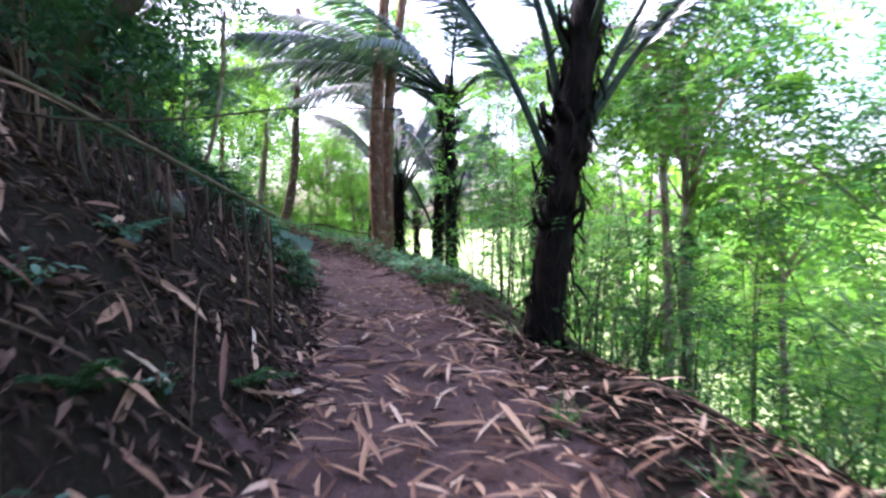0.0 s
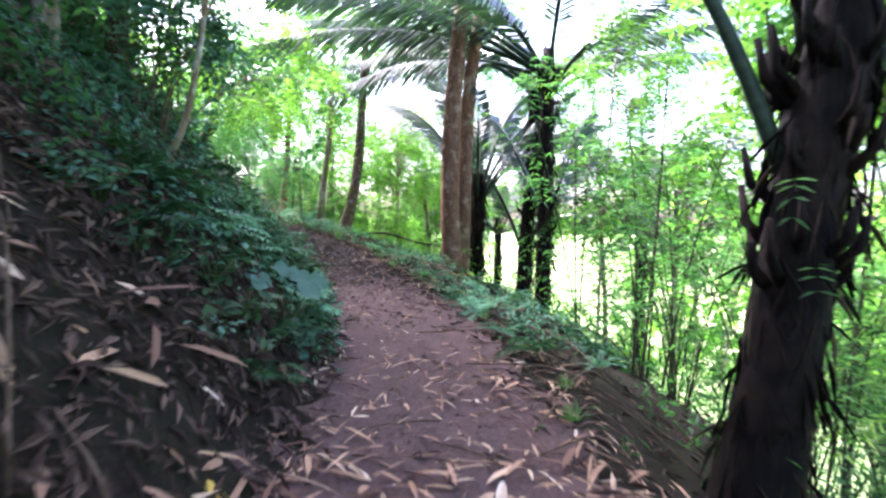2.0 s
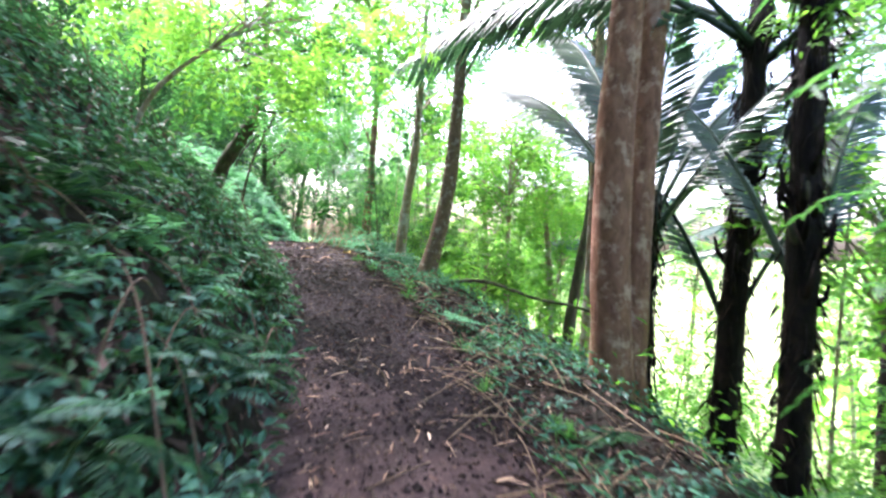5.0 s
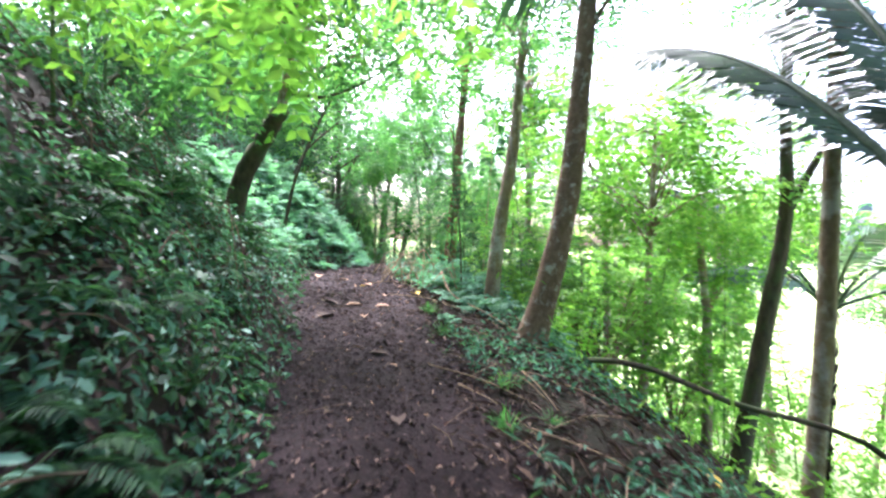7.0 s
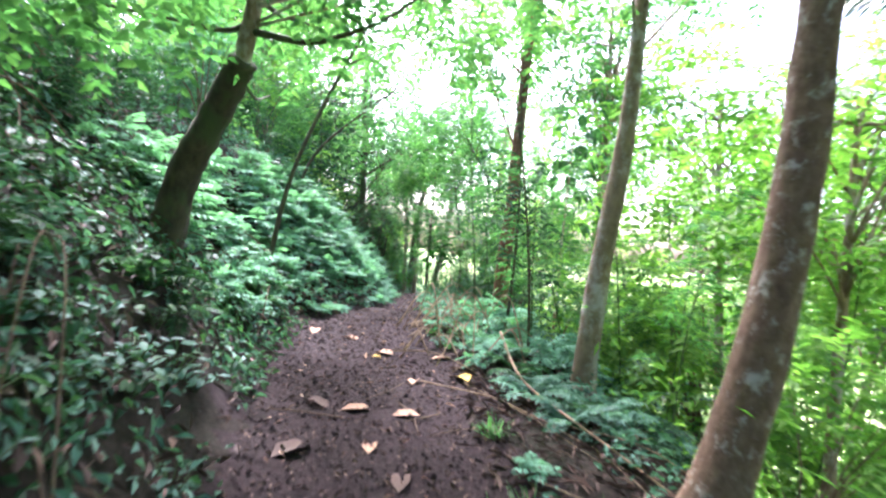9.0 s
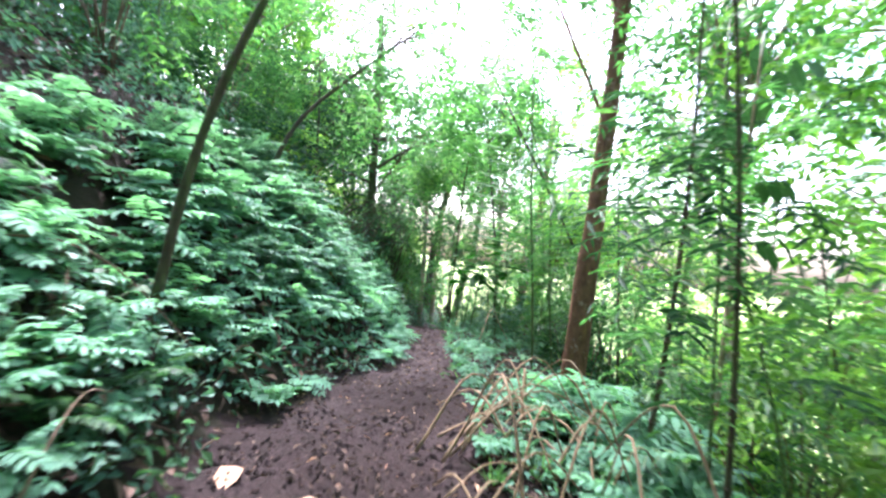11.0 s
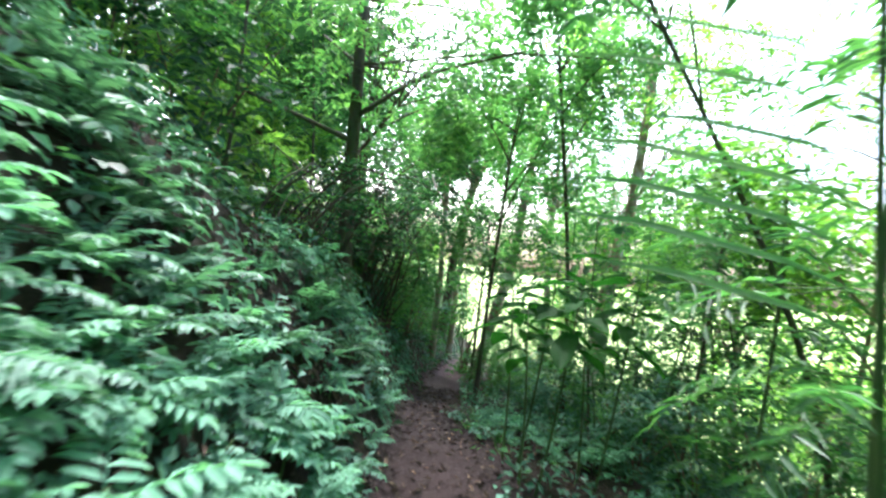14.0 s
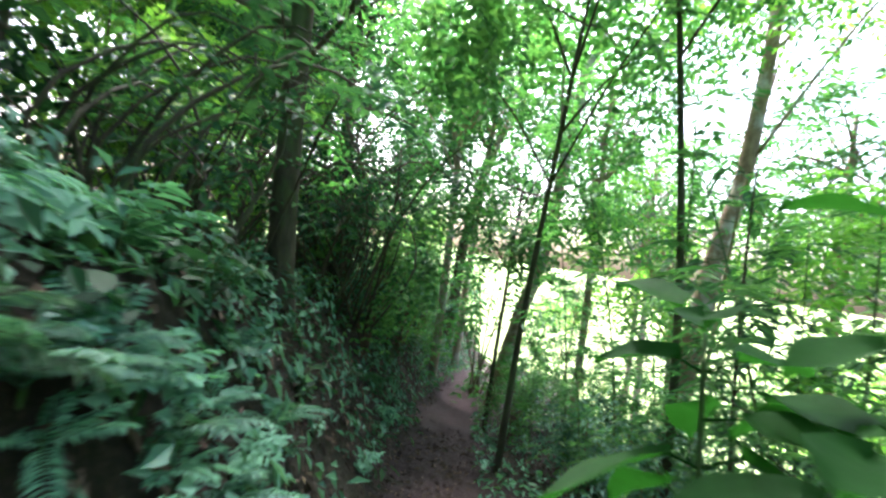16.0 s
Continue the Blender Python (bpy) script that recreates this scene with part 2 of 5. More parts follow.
def mesh_of(name, V, F, mat, smooth=True):
    me = bpy.data.meshes.new(name)
    V = np.asarray(V, float)
    me.from_pydata(V.tolist(), [], [tuple(f) for f in (F.tolist() if isinstance(F, np.ndarray) else F)])
    me.materials.append(mat)
    if smooth:
        me.shade_smooth()
    return me


U0, H0, W0 = lay(GX, GY)
cell = lambda A: A[:-1, :-1].reshape(-1)
dither = np.random.RandomState(5).uniform(-.12, .12, len(quads))
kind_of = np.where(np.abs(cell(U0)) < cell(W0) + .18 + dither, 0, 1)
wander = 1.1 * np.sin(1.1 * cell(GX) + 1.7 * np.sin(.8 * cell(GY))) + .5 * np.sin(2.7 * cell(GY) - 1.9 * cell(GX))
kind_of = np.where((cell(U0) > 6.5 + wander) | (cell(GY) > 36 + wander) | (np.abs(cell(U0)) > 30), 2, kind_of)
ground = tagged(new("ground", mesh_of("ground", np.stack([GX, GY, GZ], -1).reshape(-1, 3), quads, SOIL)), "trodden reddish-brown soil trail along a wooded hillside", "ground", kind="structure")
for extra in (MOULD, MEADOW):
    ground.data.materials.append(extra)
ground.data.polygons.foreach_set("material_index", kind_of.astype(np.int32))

# ---------------------------------------------------------------- shapes


class Shape:
    """Collects vertices and faces of one mesh."""

    def __init__(self):
        self.V, self.F, self.n = [], [], 0

    def add(self, V, F):
        V = np.asarray(V, float).reshape(-1, 3)
        self.V.append(V)
        self.F += [tuple(int(i) + self.n for i in f) for f in F]
        self.n += len(V)
        return self

    def mesh(self, name, mat, smooth=True):
        return mesh_of(name, np.concatenate(self.V), self.F, mat, smooth)


def part(name, shape, mat, parent, label="", smooth=True):
    ob = new(name, shape.mesh(name, mat, smooth) if isinstance(shape, Shape) else shape)
    ob.parent = parent
    if label:
        tagged(ob, label)
    return ob


def bend(points, n=10):
    """A smooth line through the points (Catmull-Rom)."""
    P = [Vector(p) for p in points]
    if len(P) == 2:
        return [P[0].lerp(P[1], i / n) for i in range(n + 1)]
    P = [P[0] * 2 - P[1]] + P + [P[-1] * 2 - P[-2]]
    out = []
    for a, b, c, d in zip(P, P[1:], P[2:], P[3:]):
        for i in range(n):
            t = i / n
            out.append(0.5 * ((2 * b) + (c - a) * t + (2 * a - 5 * b + 4 * c - d) * t * t + (3 * b - a - 3 * c + d) * t ** 3))
    return out + [P[-2]]


def tube(points, r0, r1, sides=8, rough=0.0, rng=None, power=1.0):
    """A tapering round limb along the points."""
    P = np.array([tuple(p) for p in points])
    n = len(P)
    T = np.gradient(P, axis=0)
    T /= np.linalg.norm(T, axis=1)[:, None] + 1e-9
    ref = np.array([1.0, 0.1, 0.05]) if abs(T[0][0]) < 0.8 else np.array([0.1, 1, 0.05])
    A = np.cross(T, ref)
    A /= np.linalg.norm(A, axis=1)[:, None]
    B = np.cross(T, A)
    k = np.linspace(0, 1, n) ** power
    R = r0 + (r1 - r0) * k
    a = np.linspace(0, 2 * np.pi, sides, endpoint=False)
    jit = 1 + (rough * (rng or np.random.RandomState(3)).uniform(-1, 1, (n, sides)) if rough else 0)
    rad = R[:, None] * jit * np.ones((n, sides))
    V = P[:, None] + rad[..., None] * (np.cos(a)[None, :, None] * A[:, None] + np.sin(a)[None, :, None] * B[:, None])
    V = np.concatenate([V.reshape(-1, 3), P[:1], P[-1:]])
    F = []
    for i in range(n - 1):
        for j in range(sides):
            j2 = (j + 1) % sides
            F.append((i * sides + j, i * sides + j2, (i + 1) * sides + j2, (i + 1) * sides + j))
    for j in range(sides):
        j2 = (j + 1) % sides
        F.append((n * sides, j2, j))
        F.append((n * sides + 1, (n - 1) * sides + j, (n - 1) * sides + j2))
    return V, F


def unit(v):
    return v / (np.linalg.norm(v, axis=-1, keepdims=True) + 1e-9)


def leaves(base, way, up, L, W, fold=0.25, sag=0.15, fine=False, wide=0.45):
    """Many leaves at once: each folded along its midrib, its tip sagging."""
    base, way = np.asarray(base, float), unit(np.asarray(way, float))
    n = len(base)
    L, W = np.broadcast_to(np.asarray(L, float), (n,))[:, None], np.broadcast_to(np.asarray(W, float), (n,))[:, None]
    side = unit(np.cross(way, np.broadcast_to(np.asarray(up, float), (n, 3))))
    nor = np.cross(side, way)
    if not fine:
        m = base + way * L * wide
        V = np.stack([base, m + side * W / 2 + nor * W * fold, base + way * L - nor * L * sag, m - side * W / 2 + nor * W * fold], 1)
        k = np.arange(n)[:, None] * 4
        F = np.concatenate([k + [0, 2, 1], k + [0, 3, 2]])
        return V.reshape(-1, 3), F
    def at(f, s, lift):
        return base + way * L * f + side * W * s + nor * (W * lift - L * sag * f * f)
    if fine == "mid":
        V = np.stack([at(0, 0, 0), at(.5, .5, fold), at(1, 0, 0), at(.5, -.5, fold), at(.45, 0, 0)], 1)
        k = np.arange(n)[:, None] * 5
        return V.reshape(-1, 3), np.concatenate([k + [0, 4, 1], k + [4, 2, 1], k + [0, 3, 4], k + [4, 3, 2]])
    V = np.stack([at(0, 0, 0), at(.3, .42, fold), at(.74, .42, fold), at(1, 0, 0), at(.74, -.42, fold), at(.3, -.42, fold), at(.33, 0, 0), at(.67, 0, 0)], 1)
    k = np.arange(n)[:, None] * 8
    F = [tuple(f) for f in np.concatenate([k + [0, 6, 1], k + [7, 3, 2], k + [0, 5, 6], k + [7, 4, 3]])]
    F += [tuple(f) for f in np.concatenate([k + [6, 7, 2, 1], k + [6, 5, 4, 7]])]
    return V.reshape(-1, 3), F


def ovate_leaf(shape, base, way, up, L, W, sag=0.35, cup=0.12, wave=0.0):
    """One large pointed leaf: a curved blade with a sunken midrib, wavy at the edge."""
    way = unit(np.asarray(way, float))
    side = unit(np.cross(way, np.asarray(up, float)))
    nor = np.cross(side, way)
    f = np.linspace(0, 1, 10)
    half = W * .5 * np.sin(np.pi * f ** .75) ** .8
    s = np.array([-1, -.55, 0, .55, 1.0])
    V = np.asarray(base, float) + way * (L * f)[:, None, None] + side * (half[:, None] * s)[..., None]
    lift = cup * W * np.abs(s)[None] - L * sag * f[:, None] ** 1.8 + wave * W * np.sin(9 * f[:, None] + 2 * s) * np.abs(s)
    V = V + nor * lift[..., None]
    F = [(r * 5 + c, r * 5 + c + 1, r * 5 + c + 6, r * 5 + c + 5) for r in range(9) for c in range(4)]
    shape.add(V.reshape(-1, 3), F)


def pinnate(shape, base, way, length, pairs, ll, lw, droop=0.35, rng=None, fine=False, rib=0.004, hang=0.1, end_leaf=True):
    """A feather leaf: a midrib that arches over, with paired leaflets."""
    base, way = np.asarray(base, float), unit(np.asarray(way, float))
    n = pairs
    f = np.linspace(0.14, 0.97, n)
    C = base + way * length * f[:, None] - np.array([0, 0, 1]) * (droop * length * f ** 2)[:, None]
    T = unit(way - np.array([0, 0, 1]) * (2 * droop * f)[:, None])
    side = unit(np.cross(T, [0, 0, 1.0]))
    up = np.cross(side, T)
    size = ll * (0.55 + 0.6 * np.sin(np.pi * (0.12 + 0.8 * f)))
    for s in (1, -1):
        d = side * s + T * 0.55 - up * hang + rng.uniform(-.14, .14, (n, 3))
        shape.add(*leaves(C, d, up, size * rng.uniform(.85, 1.1, n), lw * rng.uniform(.85, 1.15, n), fine=fine))
    if end_leaf:
        shape.add(*leaves(C[-1:], T[-1:], up[-1:], ll * 0.9, lw, fine=fine))
    if rib:
        pts = [base + way * length * g - np.array([0, 0, droop * length * g * g]) for g in (0, .35, .7, 1)]
        shape.add(*tube(pts, rib, rib * .4, 3))


def sprays(rng, base, way, length, pairs, ll, lw, droop=0.3):
    """Many small feather sprays at once."""
    base, way = np.asarray(base, float), unit(np.asarray(way, float))
    m = len(base)
    f = np.linspace(0.1, 1.0, pairs)
    down = np.array([0, 0, 1.0])
    C = base[:, None] + way[:, None] * (length * f)[None, :, None] - down * (droop * length * f ** 2)[None, :, None]
    T = unit(way[:, None] - down * (2 * droop * f)[None, :, None])
    side = unit(np.cross(T, down))
    up = np.cross(side, T)
    Vs, Fs, off = [], [], 0
    for s in (1, -1):
        d = side * s + T * 0.6 + rng.uniform(-.25, .25, T.shape)
        V, F = leaves(C.reshape(-1, 3), d.reshape(-1, 3), up.reshape(-1, 3), ll * rng.uniform(.7, 1.15, m * pairs), lw * rng.uniform(.8, 1.2, m * pairs))
        Vs.append(V)
        Fs.append(F + off)
        off += len(V)
    return np.concatenate(Vs), np.concatenate(Fs)


def crown_shape(rng, centre, radii, clumps, per, length, pairs, ll, lw, droop=0.35):
    """An uneven crown: clumps of sprays round random points, with gaps between."""
    sh = Shape()
    c = unit(rng.normal(size=(clumps, 3))) * rng.uniform(.35, 1, (clumps, 1)) ** .6 * np.array(radii) + np.array(centre)
    for p in c:
        out = unit(p - np.array(centre) + np.array([0, 0, -.2 * radii[2]]))
        b = p + rng.normal(size=(per, 3)) * np.array(radii) * .13
        w = rng.normal(size=(per, 3)) * .75 + out * .8
        sh.add(*sprays(rng, b, w, length, pairs, ll, lw, droop))
    return sh, c


def rooted(name, x, y, label, category, group="", sink=0.0, z=None):
    root = new(name)
    root.location = (x, y, (ground_z(x, y) if z is None else z) - sink)
    root.empty_display_size = 0.2
    return tagged(root, label, category, group)


def loc(root, pts):
    return [Vector(p) - root.location for p in pts]

# ---------------------------------------------------------------- trees


def tree(name, axis, r0, r1, bark, label, seed, crown=None, leaf=None, limbs=(), rough=0.06, flare=0.0, top=None, category="tree"):
    """A trunk along the axis, limbs, and a crown: (height above the base, radii, clumps, sprays a clump, spray length, leaflet length, width)."""
    rng = np.random.RandomState(seed)
    x, y = axis[0][0], axis[0][1]
    root = rooted(name, x, y, label, category, sink=0.15)
    pts = [Vector((x, y, root.location.z))] + [Vector(p) for p in axis[1:]]
    if top:
        pts.append(pts[-1] + Vector(top))
    line = bend(loc(root, pts), 6)
    trunk = Shape()
    V, F = tube(line, r0, r1, 12, rough, rng)
    if flare:
        lift = np.clip(1 - V[:, 2] / 0.5, 0, 1)[:, None] ** 2
        V[:, :2] *= 1 + flare * lift
    trunk.add(V, F)
    part("trunk", trunk, bark, root)
    end = np.array(line[-1])
    for points, a, b in limbs:
        sh = Shape()
        sh.add(*tube(bend(loc(root, points), 5), a, b, 7, 0.08, rng))
        part("limb", sh, bark, root)
    if crown:
        up, radii, clumps, per, sl, ll, lw = crown
        c = end + np.array([0, 0, up])
        sh, tips = crown_shape(rng, c, radii, clumps, per, sl, 6, ll, lw)
        tw = Shape()
        for p in tips[: clumps // 2 + 1]:
            k = min(len(line) - 1, int(len(line) * rng.uniform(.72, .99)))
            a = np.array(line[k])
            tw.add(*tube(bend([a, a * .5 + p * .5 + [0, 0, .1 * radii[2]], p], 4), max(r1 * .35, .012), .005, 5))
        part("branch", tw, bark, root)
        part("crown", sh, leaf or LEAF_MID, root)
    return root


HIGH = (0.2, (2.1, 2.1, 1.2), 22, 18, .42, .12, .055)
tree("tree", [(-1.97, 12.62, 1.1), (-2.03, 12.6, 3.05), (-1.95, 12.66, 4.9), (-1.8, 12.8, 6.9)], .185, .10, BARK_TAN, "tan smooth-barked tree with a darker foot beside the trail", 1, (1.2, (2.0, 2.0, 1.2), 20, 16, .42, .11, .05), LEAF_MID, flare=.35, top=(.15, .1, 1.6))
tree("tree", [(-1.85, 12.86, 1.05), (-1.84, 12.98, 3.1), (-1.74, 13.05, 5.0), (-1.45, 13.2, 6.9)], .155, .085, BARK_TAN, "tan tree growing close behind its twin", 2, (1.2, (1.8, 1.8, 1.2), 16, 16, .42, .11, .05), LEAF_MID, flare=.3, top=(.2, .1, 1.6))
tree("tree", [(-5.7, 16.05, 1.75), (-5.51, 16.21, 2.41), (-5.37, 16.33, 3.5), (-5.3, 16.4, 5.06)], .165, .085, BARK_BROWN, "slender grey-brown tree with a curved foot and lichen spots", 3, (-1.5, (2.3, 2.3, .9), 20, 14, .42, .12, .05), LEAF_BACKLIT, flare=.5, top=(.1, .1, 3.2))
tree("tree", [(-7.1, 17.62, 1.8), (-7.01, 17.66, 2.98), (-6.9, 17.76, 4.09), (-6.85, 17.78, 4.98)], .115, .055, BARK_GREY, "slender pale tree rising out of the undergrowth", 4, (-1.3, (2.2, 2.2, .9), 20, 14, .42, .12, .05), LEAF_MID, flare=.3, top=(.1, .05, 2.8))
tree("tree", [(-10.12, 20.81, 1.9), (-10.06, 20.81, 3.07), (-10.02, 20.83, 3.68), (-9.97, 20.83, 4.78)], .14, .075, BARK_RED, "reddish-brown tree with a smooth straight trunk", 5, (0.8, (2.4, 2.4, 1.2), 22, 20, .42, .11, .05), LEAF_BACKLIT, flare=.25, top=(.12, .05, 2.8), rough=.03)
tree("tree", [(-15.93, 22.95, 2.5), (-15.96, 22.91, 3.3), (-15.98, 22.87, 4.16), (-16.0, 22.82, 5.52)], .105, .055, BARK_DARK, "dark straight tree with mossy bark at the bend of the trail", 6, (-1.9, (4.2, 4.2, 1.3), 46, 16, .45, .12, .034), LEAF_MID, flare=.4, top=(-.05, -.1, 2.6),
     limbs=[([(-15.97, 22.85, 4.6), (-16.6, 22.2, 4.9), (-17.4, 21.2, 5.3)], .035, .012), ([(-15.98, 22.85, 4.9), (-15.2, 23.2, 5.4), (-14.2, 23.7, 5.7)], .035, .01)])
lt = tree("tree", [(-9.55, 14.84, 3.2), (-9.3, 14.87, 3.5), (-8.98, 14.91, 3.92), (-8.74, 14.93, 4.22), (-8.62, 14.94, 4.34)], .135, .098, BARK_DARK, "leaning dark mossy tree on the bank with bare twisted branches", 7, flare=.2, rough=.12,
     limbs=[([(-8.6, 14.95, 4.55), (-8.3, 15.21, 4.5), (-8.14, 15.35, 4.55), (-7.89, 15.6, 4.72), (-7.5, 15.9, 5.1)], .03, .008),
            ([(-8.6, 14.95, 4.6), (-8.76, 14.84, 4.55), (-9.04, 14.6, 4.6), (-9.6, 14.1, 4.7)], .028, .008),
            ([(-8.56, 14.97, 4.8), (-8.84, 15.34, 4.87), (-9.34, 15.94, 5.12), (-9.9, 16.6, 5.4)], .024, .006),
            ([(-8.58, 14.96, 4.7), (-8.34, 14.84, 5.12), (-7.94, 14.7, 5.37)], .022, .006),
            ([(-8.62, 14.94, 4.45), (-9.04, 15.14, 4.4), (-9.44, 15.54, 4.32), (-9.84, 15.94, 4.5)], .022, .006)])
up_stem = Shape()
up_stem.add(*tube(bend(loc(lt, [(-8.68, 14.94, 4.25), (-8.58, 14.96, 4.7), (-8.52, 14.98, 5.2), (-8.3, 14.9, 6.2), (-8.1, 14.8, 7.0)]), 6), .066, .03, 10, .06, np.random.RandomState(70)))
part("upper_stem", up_stem, BARK_GREY, lt, "pale upper stem")
lt_rng = np.random.RandomState(71)
lt_crown, lt_tips = crown_shape(lt_rng, np.array((-8.1, 15.0, 5.45)) - np.array(lt.location), (2.9, 2.9, .75), 40, 15, .42, 6, .12, .04)
lt_twigs = Shape()
for p in lt_tips:
    s0 = np.array((-8.6, 14.95, 4.5)) + np.array((.3, -.03, 1.7)) * lt_rng.rand() - np.array(lt.location)
    lt_twigs.add(*tube(bend([s0, s0 * .6 + p * .4 + lt_rng.normal(0, .14, 3), s0 * .25 + p * .75 + lt_rng.normal(0, .14, 3), p], 3), .013, .003, 5))
part("branch", lt_twigs, BARK_GREY, lt)
part("crown", lt_crown, LEAF_MID, lt)
tree("tree", [(-3.95, 19.25, -.3), (-3.75, 19.42, 1.4), (-3.54, 19.62, 3.31), (-3.6, 19.6, 4.74)], .135, .06, BARK_DARK, "dark thin tree on the slope below the trail", 8, HIGH, LEAF_MID, top=(0, 0, 2.6), limbs=[([(-3.54, 19.62, 3.31), (-3.31, 19.8, 3.88), (-3.08, 19.98, 4.45), (-2.6, 20.3, 5.6)], .07, .04)])
tree("tree", [(-3.05, 16.92, .1), (-3.0, 16.98, 1.97), (-3.01, 17.01, 3.98)], .10, .065, BARK_GREY, "straight grey tree on the slope below the trail", 9, HIGH, LEAF_BACKLIT, top=(0, 0, 3.4))
tree("tree", [(-17.35, 27.45, 1.1), (-17.16, 27.64, 2.44), (-17.0, 27.8, 3.47), (-16.87, 27.94, 5.68)], .12, .06, BARK_GREY, "leaning thin tree at the edge of the clearing", 10, (0.2, (2.0, 2.0, 1.6), 22, 20, .4, .1, .05), LEAF_MID, top=(.2, .1, 1.2))
tree("tree", [(-20.35, 29.67, .7), (-20.3, 29.71, 2.08), (-20.2, 29.69, 3.54)], .15, .09, BARK_DARK, "dark tree beside the gap to the clearing", 11, (0.2, (2.2, 2.2, 1.6), 24, 20, .42, .11, .05), LEAF_DEEP, top=(.3, .1, 2.0))
tree("tree", [(-14.5, 26.3, .8), (-14.3, 26.4, 2.99), (-14.24, 26.46, 3.7), (-14.14, 26.56, 4.42)], .12, .06, BARK_GREY, "pale tree standing below the trail in bright light", 12, (0.2, (1.9, 1.9, 1.4), 18, 18, .42, .11, .05), LEAF_BACKLIT, top=(.1, .1, 2.4))
tree("tree", [(-4.6, 20.9, -.4), (-4.7, 20.95, 1.4), (-4.9, 21.0, 3.0)], .09, .04, BARK_GREY, "young tree with bright yellow-green feathery leaves", 13, (0.6, (1.9, 1.9, 1.7), 40, 26, .4, .10, .045), LEAF_BACKLIT, top=(0, .05, .7))

AIRY = "thin tree leaning out with a light see-through crown"
for i, (x, y, cx, cy, cz, rad, leaf, dens) in enumerate(((-10.6, 16.5, -9.4, 17.2, 6.2, 1.6, LEAF_MID, 16), (-13.2, 18.7, -11.9, 19.8, 5.9, 1.7, LEAF_MID, 18), (-16.6, 22.6, -15.4, 23.5, 5.7, 1.6, LEAF_MID, 20), (-15.3, 24.9, -14.7, 24.3, 5.0, 1.15, LEAF_MID, 16),
                                                         (-16.6, 26.4, -16.1, 25.8, 4.0, 1.0, LEAF_MID, 18), (-17.9, 24.6, -17.2, 24.4, 4.6, 1.5, LEAF_MID, 18), (0.3, 16.2, 0.5, 16.5, 5.2, 1.8, LEAF_BACKLIT, 22), (-11.2, 24.3, -11.0, 24.2, 4.4, 1.4, LEAF_BACKLIT, 16), (-6.6, 11.2, -5.7, 12.1, 4.7, 1.5, LEAF_BACKLIT, 26), (-9.9, 13.3, -7.7, 14.2, 5.05, 1.5, LEAF_MID, 24), (0.6, 13.2, 0.8, 13.4, 5.0, 1.4, LEAF_BACKLIT, 14), (3.4, 10.3, 3.6, 10.4, 3.9, 1.5, LEAF_MID, 18), (-11.0, 24.1, -12.92, 22.57, 6.4, 1.25, LEAF_MID, 16), (-13.75, 24.56, -14.15, 24.16, 6.08, 1.0, LEAF_MID, 13))):
    g = ground_z(x, y)
    tree("tree", [(x, y, g), (x * .75 + cx * .25, y * .75 + cy * .25, g * .6 + cz * .4), (cx, cy, cz)], .034, .014, BARK_DARK if leaf is not LEAF_BACKLIT else BARK_GREY, AIRY, 110 + i, (.1, (rad, rad, rad * .65), dens, 13, .42, .11, .045), leaf)

# ---------------------------------------------------------------- palms


def frond_mesh(name, length, seed, arch, ll, hang, pairs=46):
    """Stalk and leaflets of one palm frond along +x, rising by the turn it is given."""
    rng = np.random.RandomState(seed)
    stalk, blade = Shape(), Shape()
    f = np.linspace(0, 1, 16)
    P = np.stack([length * (f - .12 * arch * f ** 3), 0 * f, -arch * length * f ** 2.2 * .55], 1)
    stalk.add(*tube(P, .046, .007, 7))
    g = np.linspace(.24, .99, pairs)
    C = np.stack([np.interp(g, f, P[:, i]) for i in range(3)], 1)
    T = unit(np.stack([np.gradient(C[:, i]) for i in range(3)], 1))
    up = np.cross(np.cross(T, [0, 0, 1.0]), T)
    size = ll * (.45 + .65 * np.sin(np.pi * (.1 + .82 * (g - .24) / .75)))
    for s in (1, -1):
        side = np.array([0, float(s), 0]) + 0 * T
        d = unit(side * .8 + T * .75 + np.array([0, 0, -.38]) + rng.uniform(-.1, .1, T.shape))
        dd = unit(d * .55 + np.array([0, 0, -1.0]) * hang + T * .2)
        w = .042 * rng.uniform(.8, 1.1, pairs)[:, None]
        sd = unit(np.cross(d, np.array([0, 0, 1.0]) + .4 * side))
        a, b, c = C, C + d * size[:, None] * .5, C + d * size[:, None] * .5 + dd * size[:, None] * .55
        V = np.stack([a - sd * w * .25, a + sd * w * .25, b + sd * w * .5, b - sd * w * .5, c], 1)
        k = np.arange(pairs)[:, None] * 5
        F = [tuple(q) for q in np.concatenate([k + [0, 1, 2, 3]])] + [tuple(q) for q in np.concatenate([k + [3, 2, 4]])]
        blade.add(V.reshape(-1, 3), F)
    return stalk.mesh(name + "_stalk", STALK_PALM), blade.mesh(name + "_blade", LEAF_PALM, False)


FRONDS = [frond_mesh("frond", 4.2, 21, .6, .85, .9, 62), frond_mesh("frond", 3.6, 22, .8, .75, 1.0, 54), frond_mesh("frond", 3.0, 23, .35, .5, .6), frond_mesh("frond", 4.2, 24, .6, .72, .9, 92)]


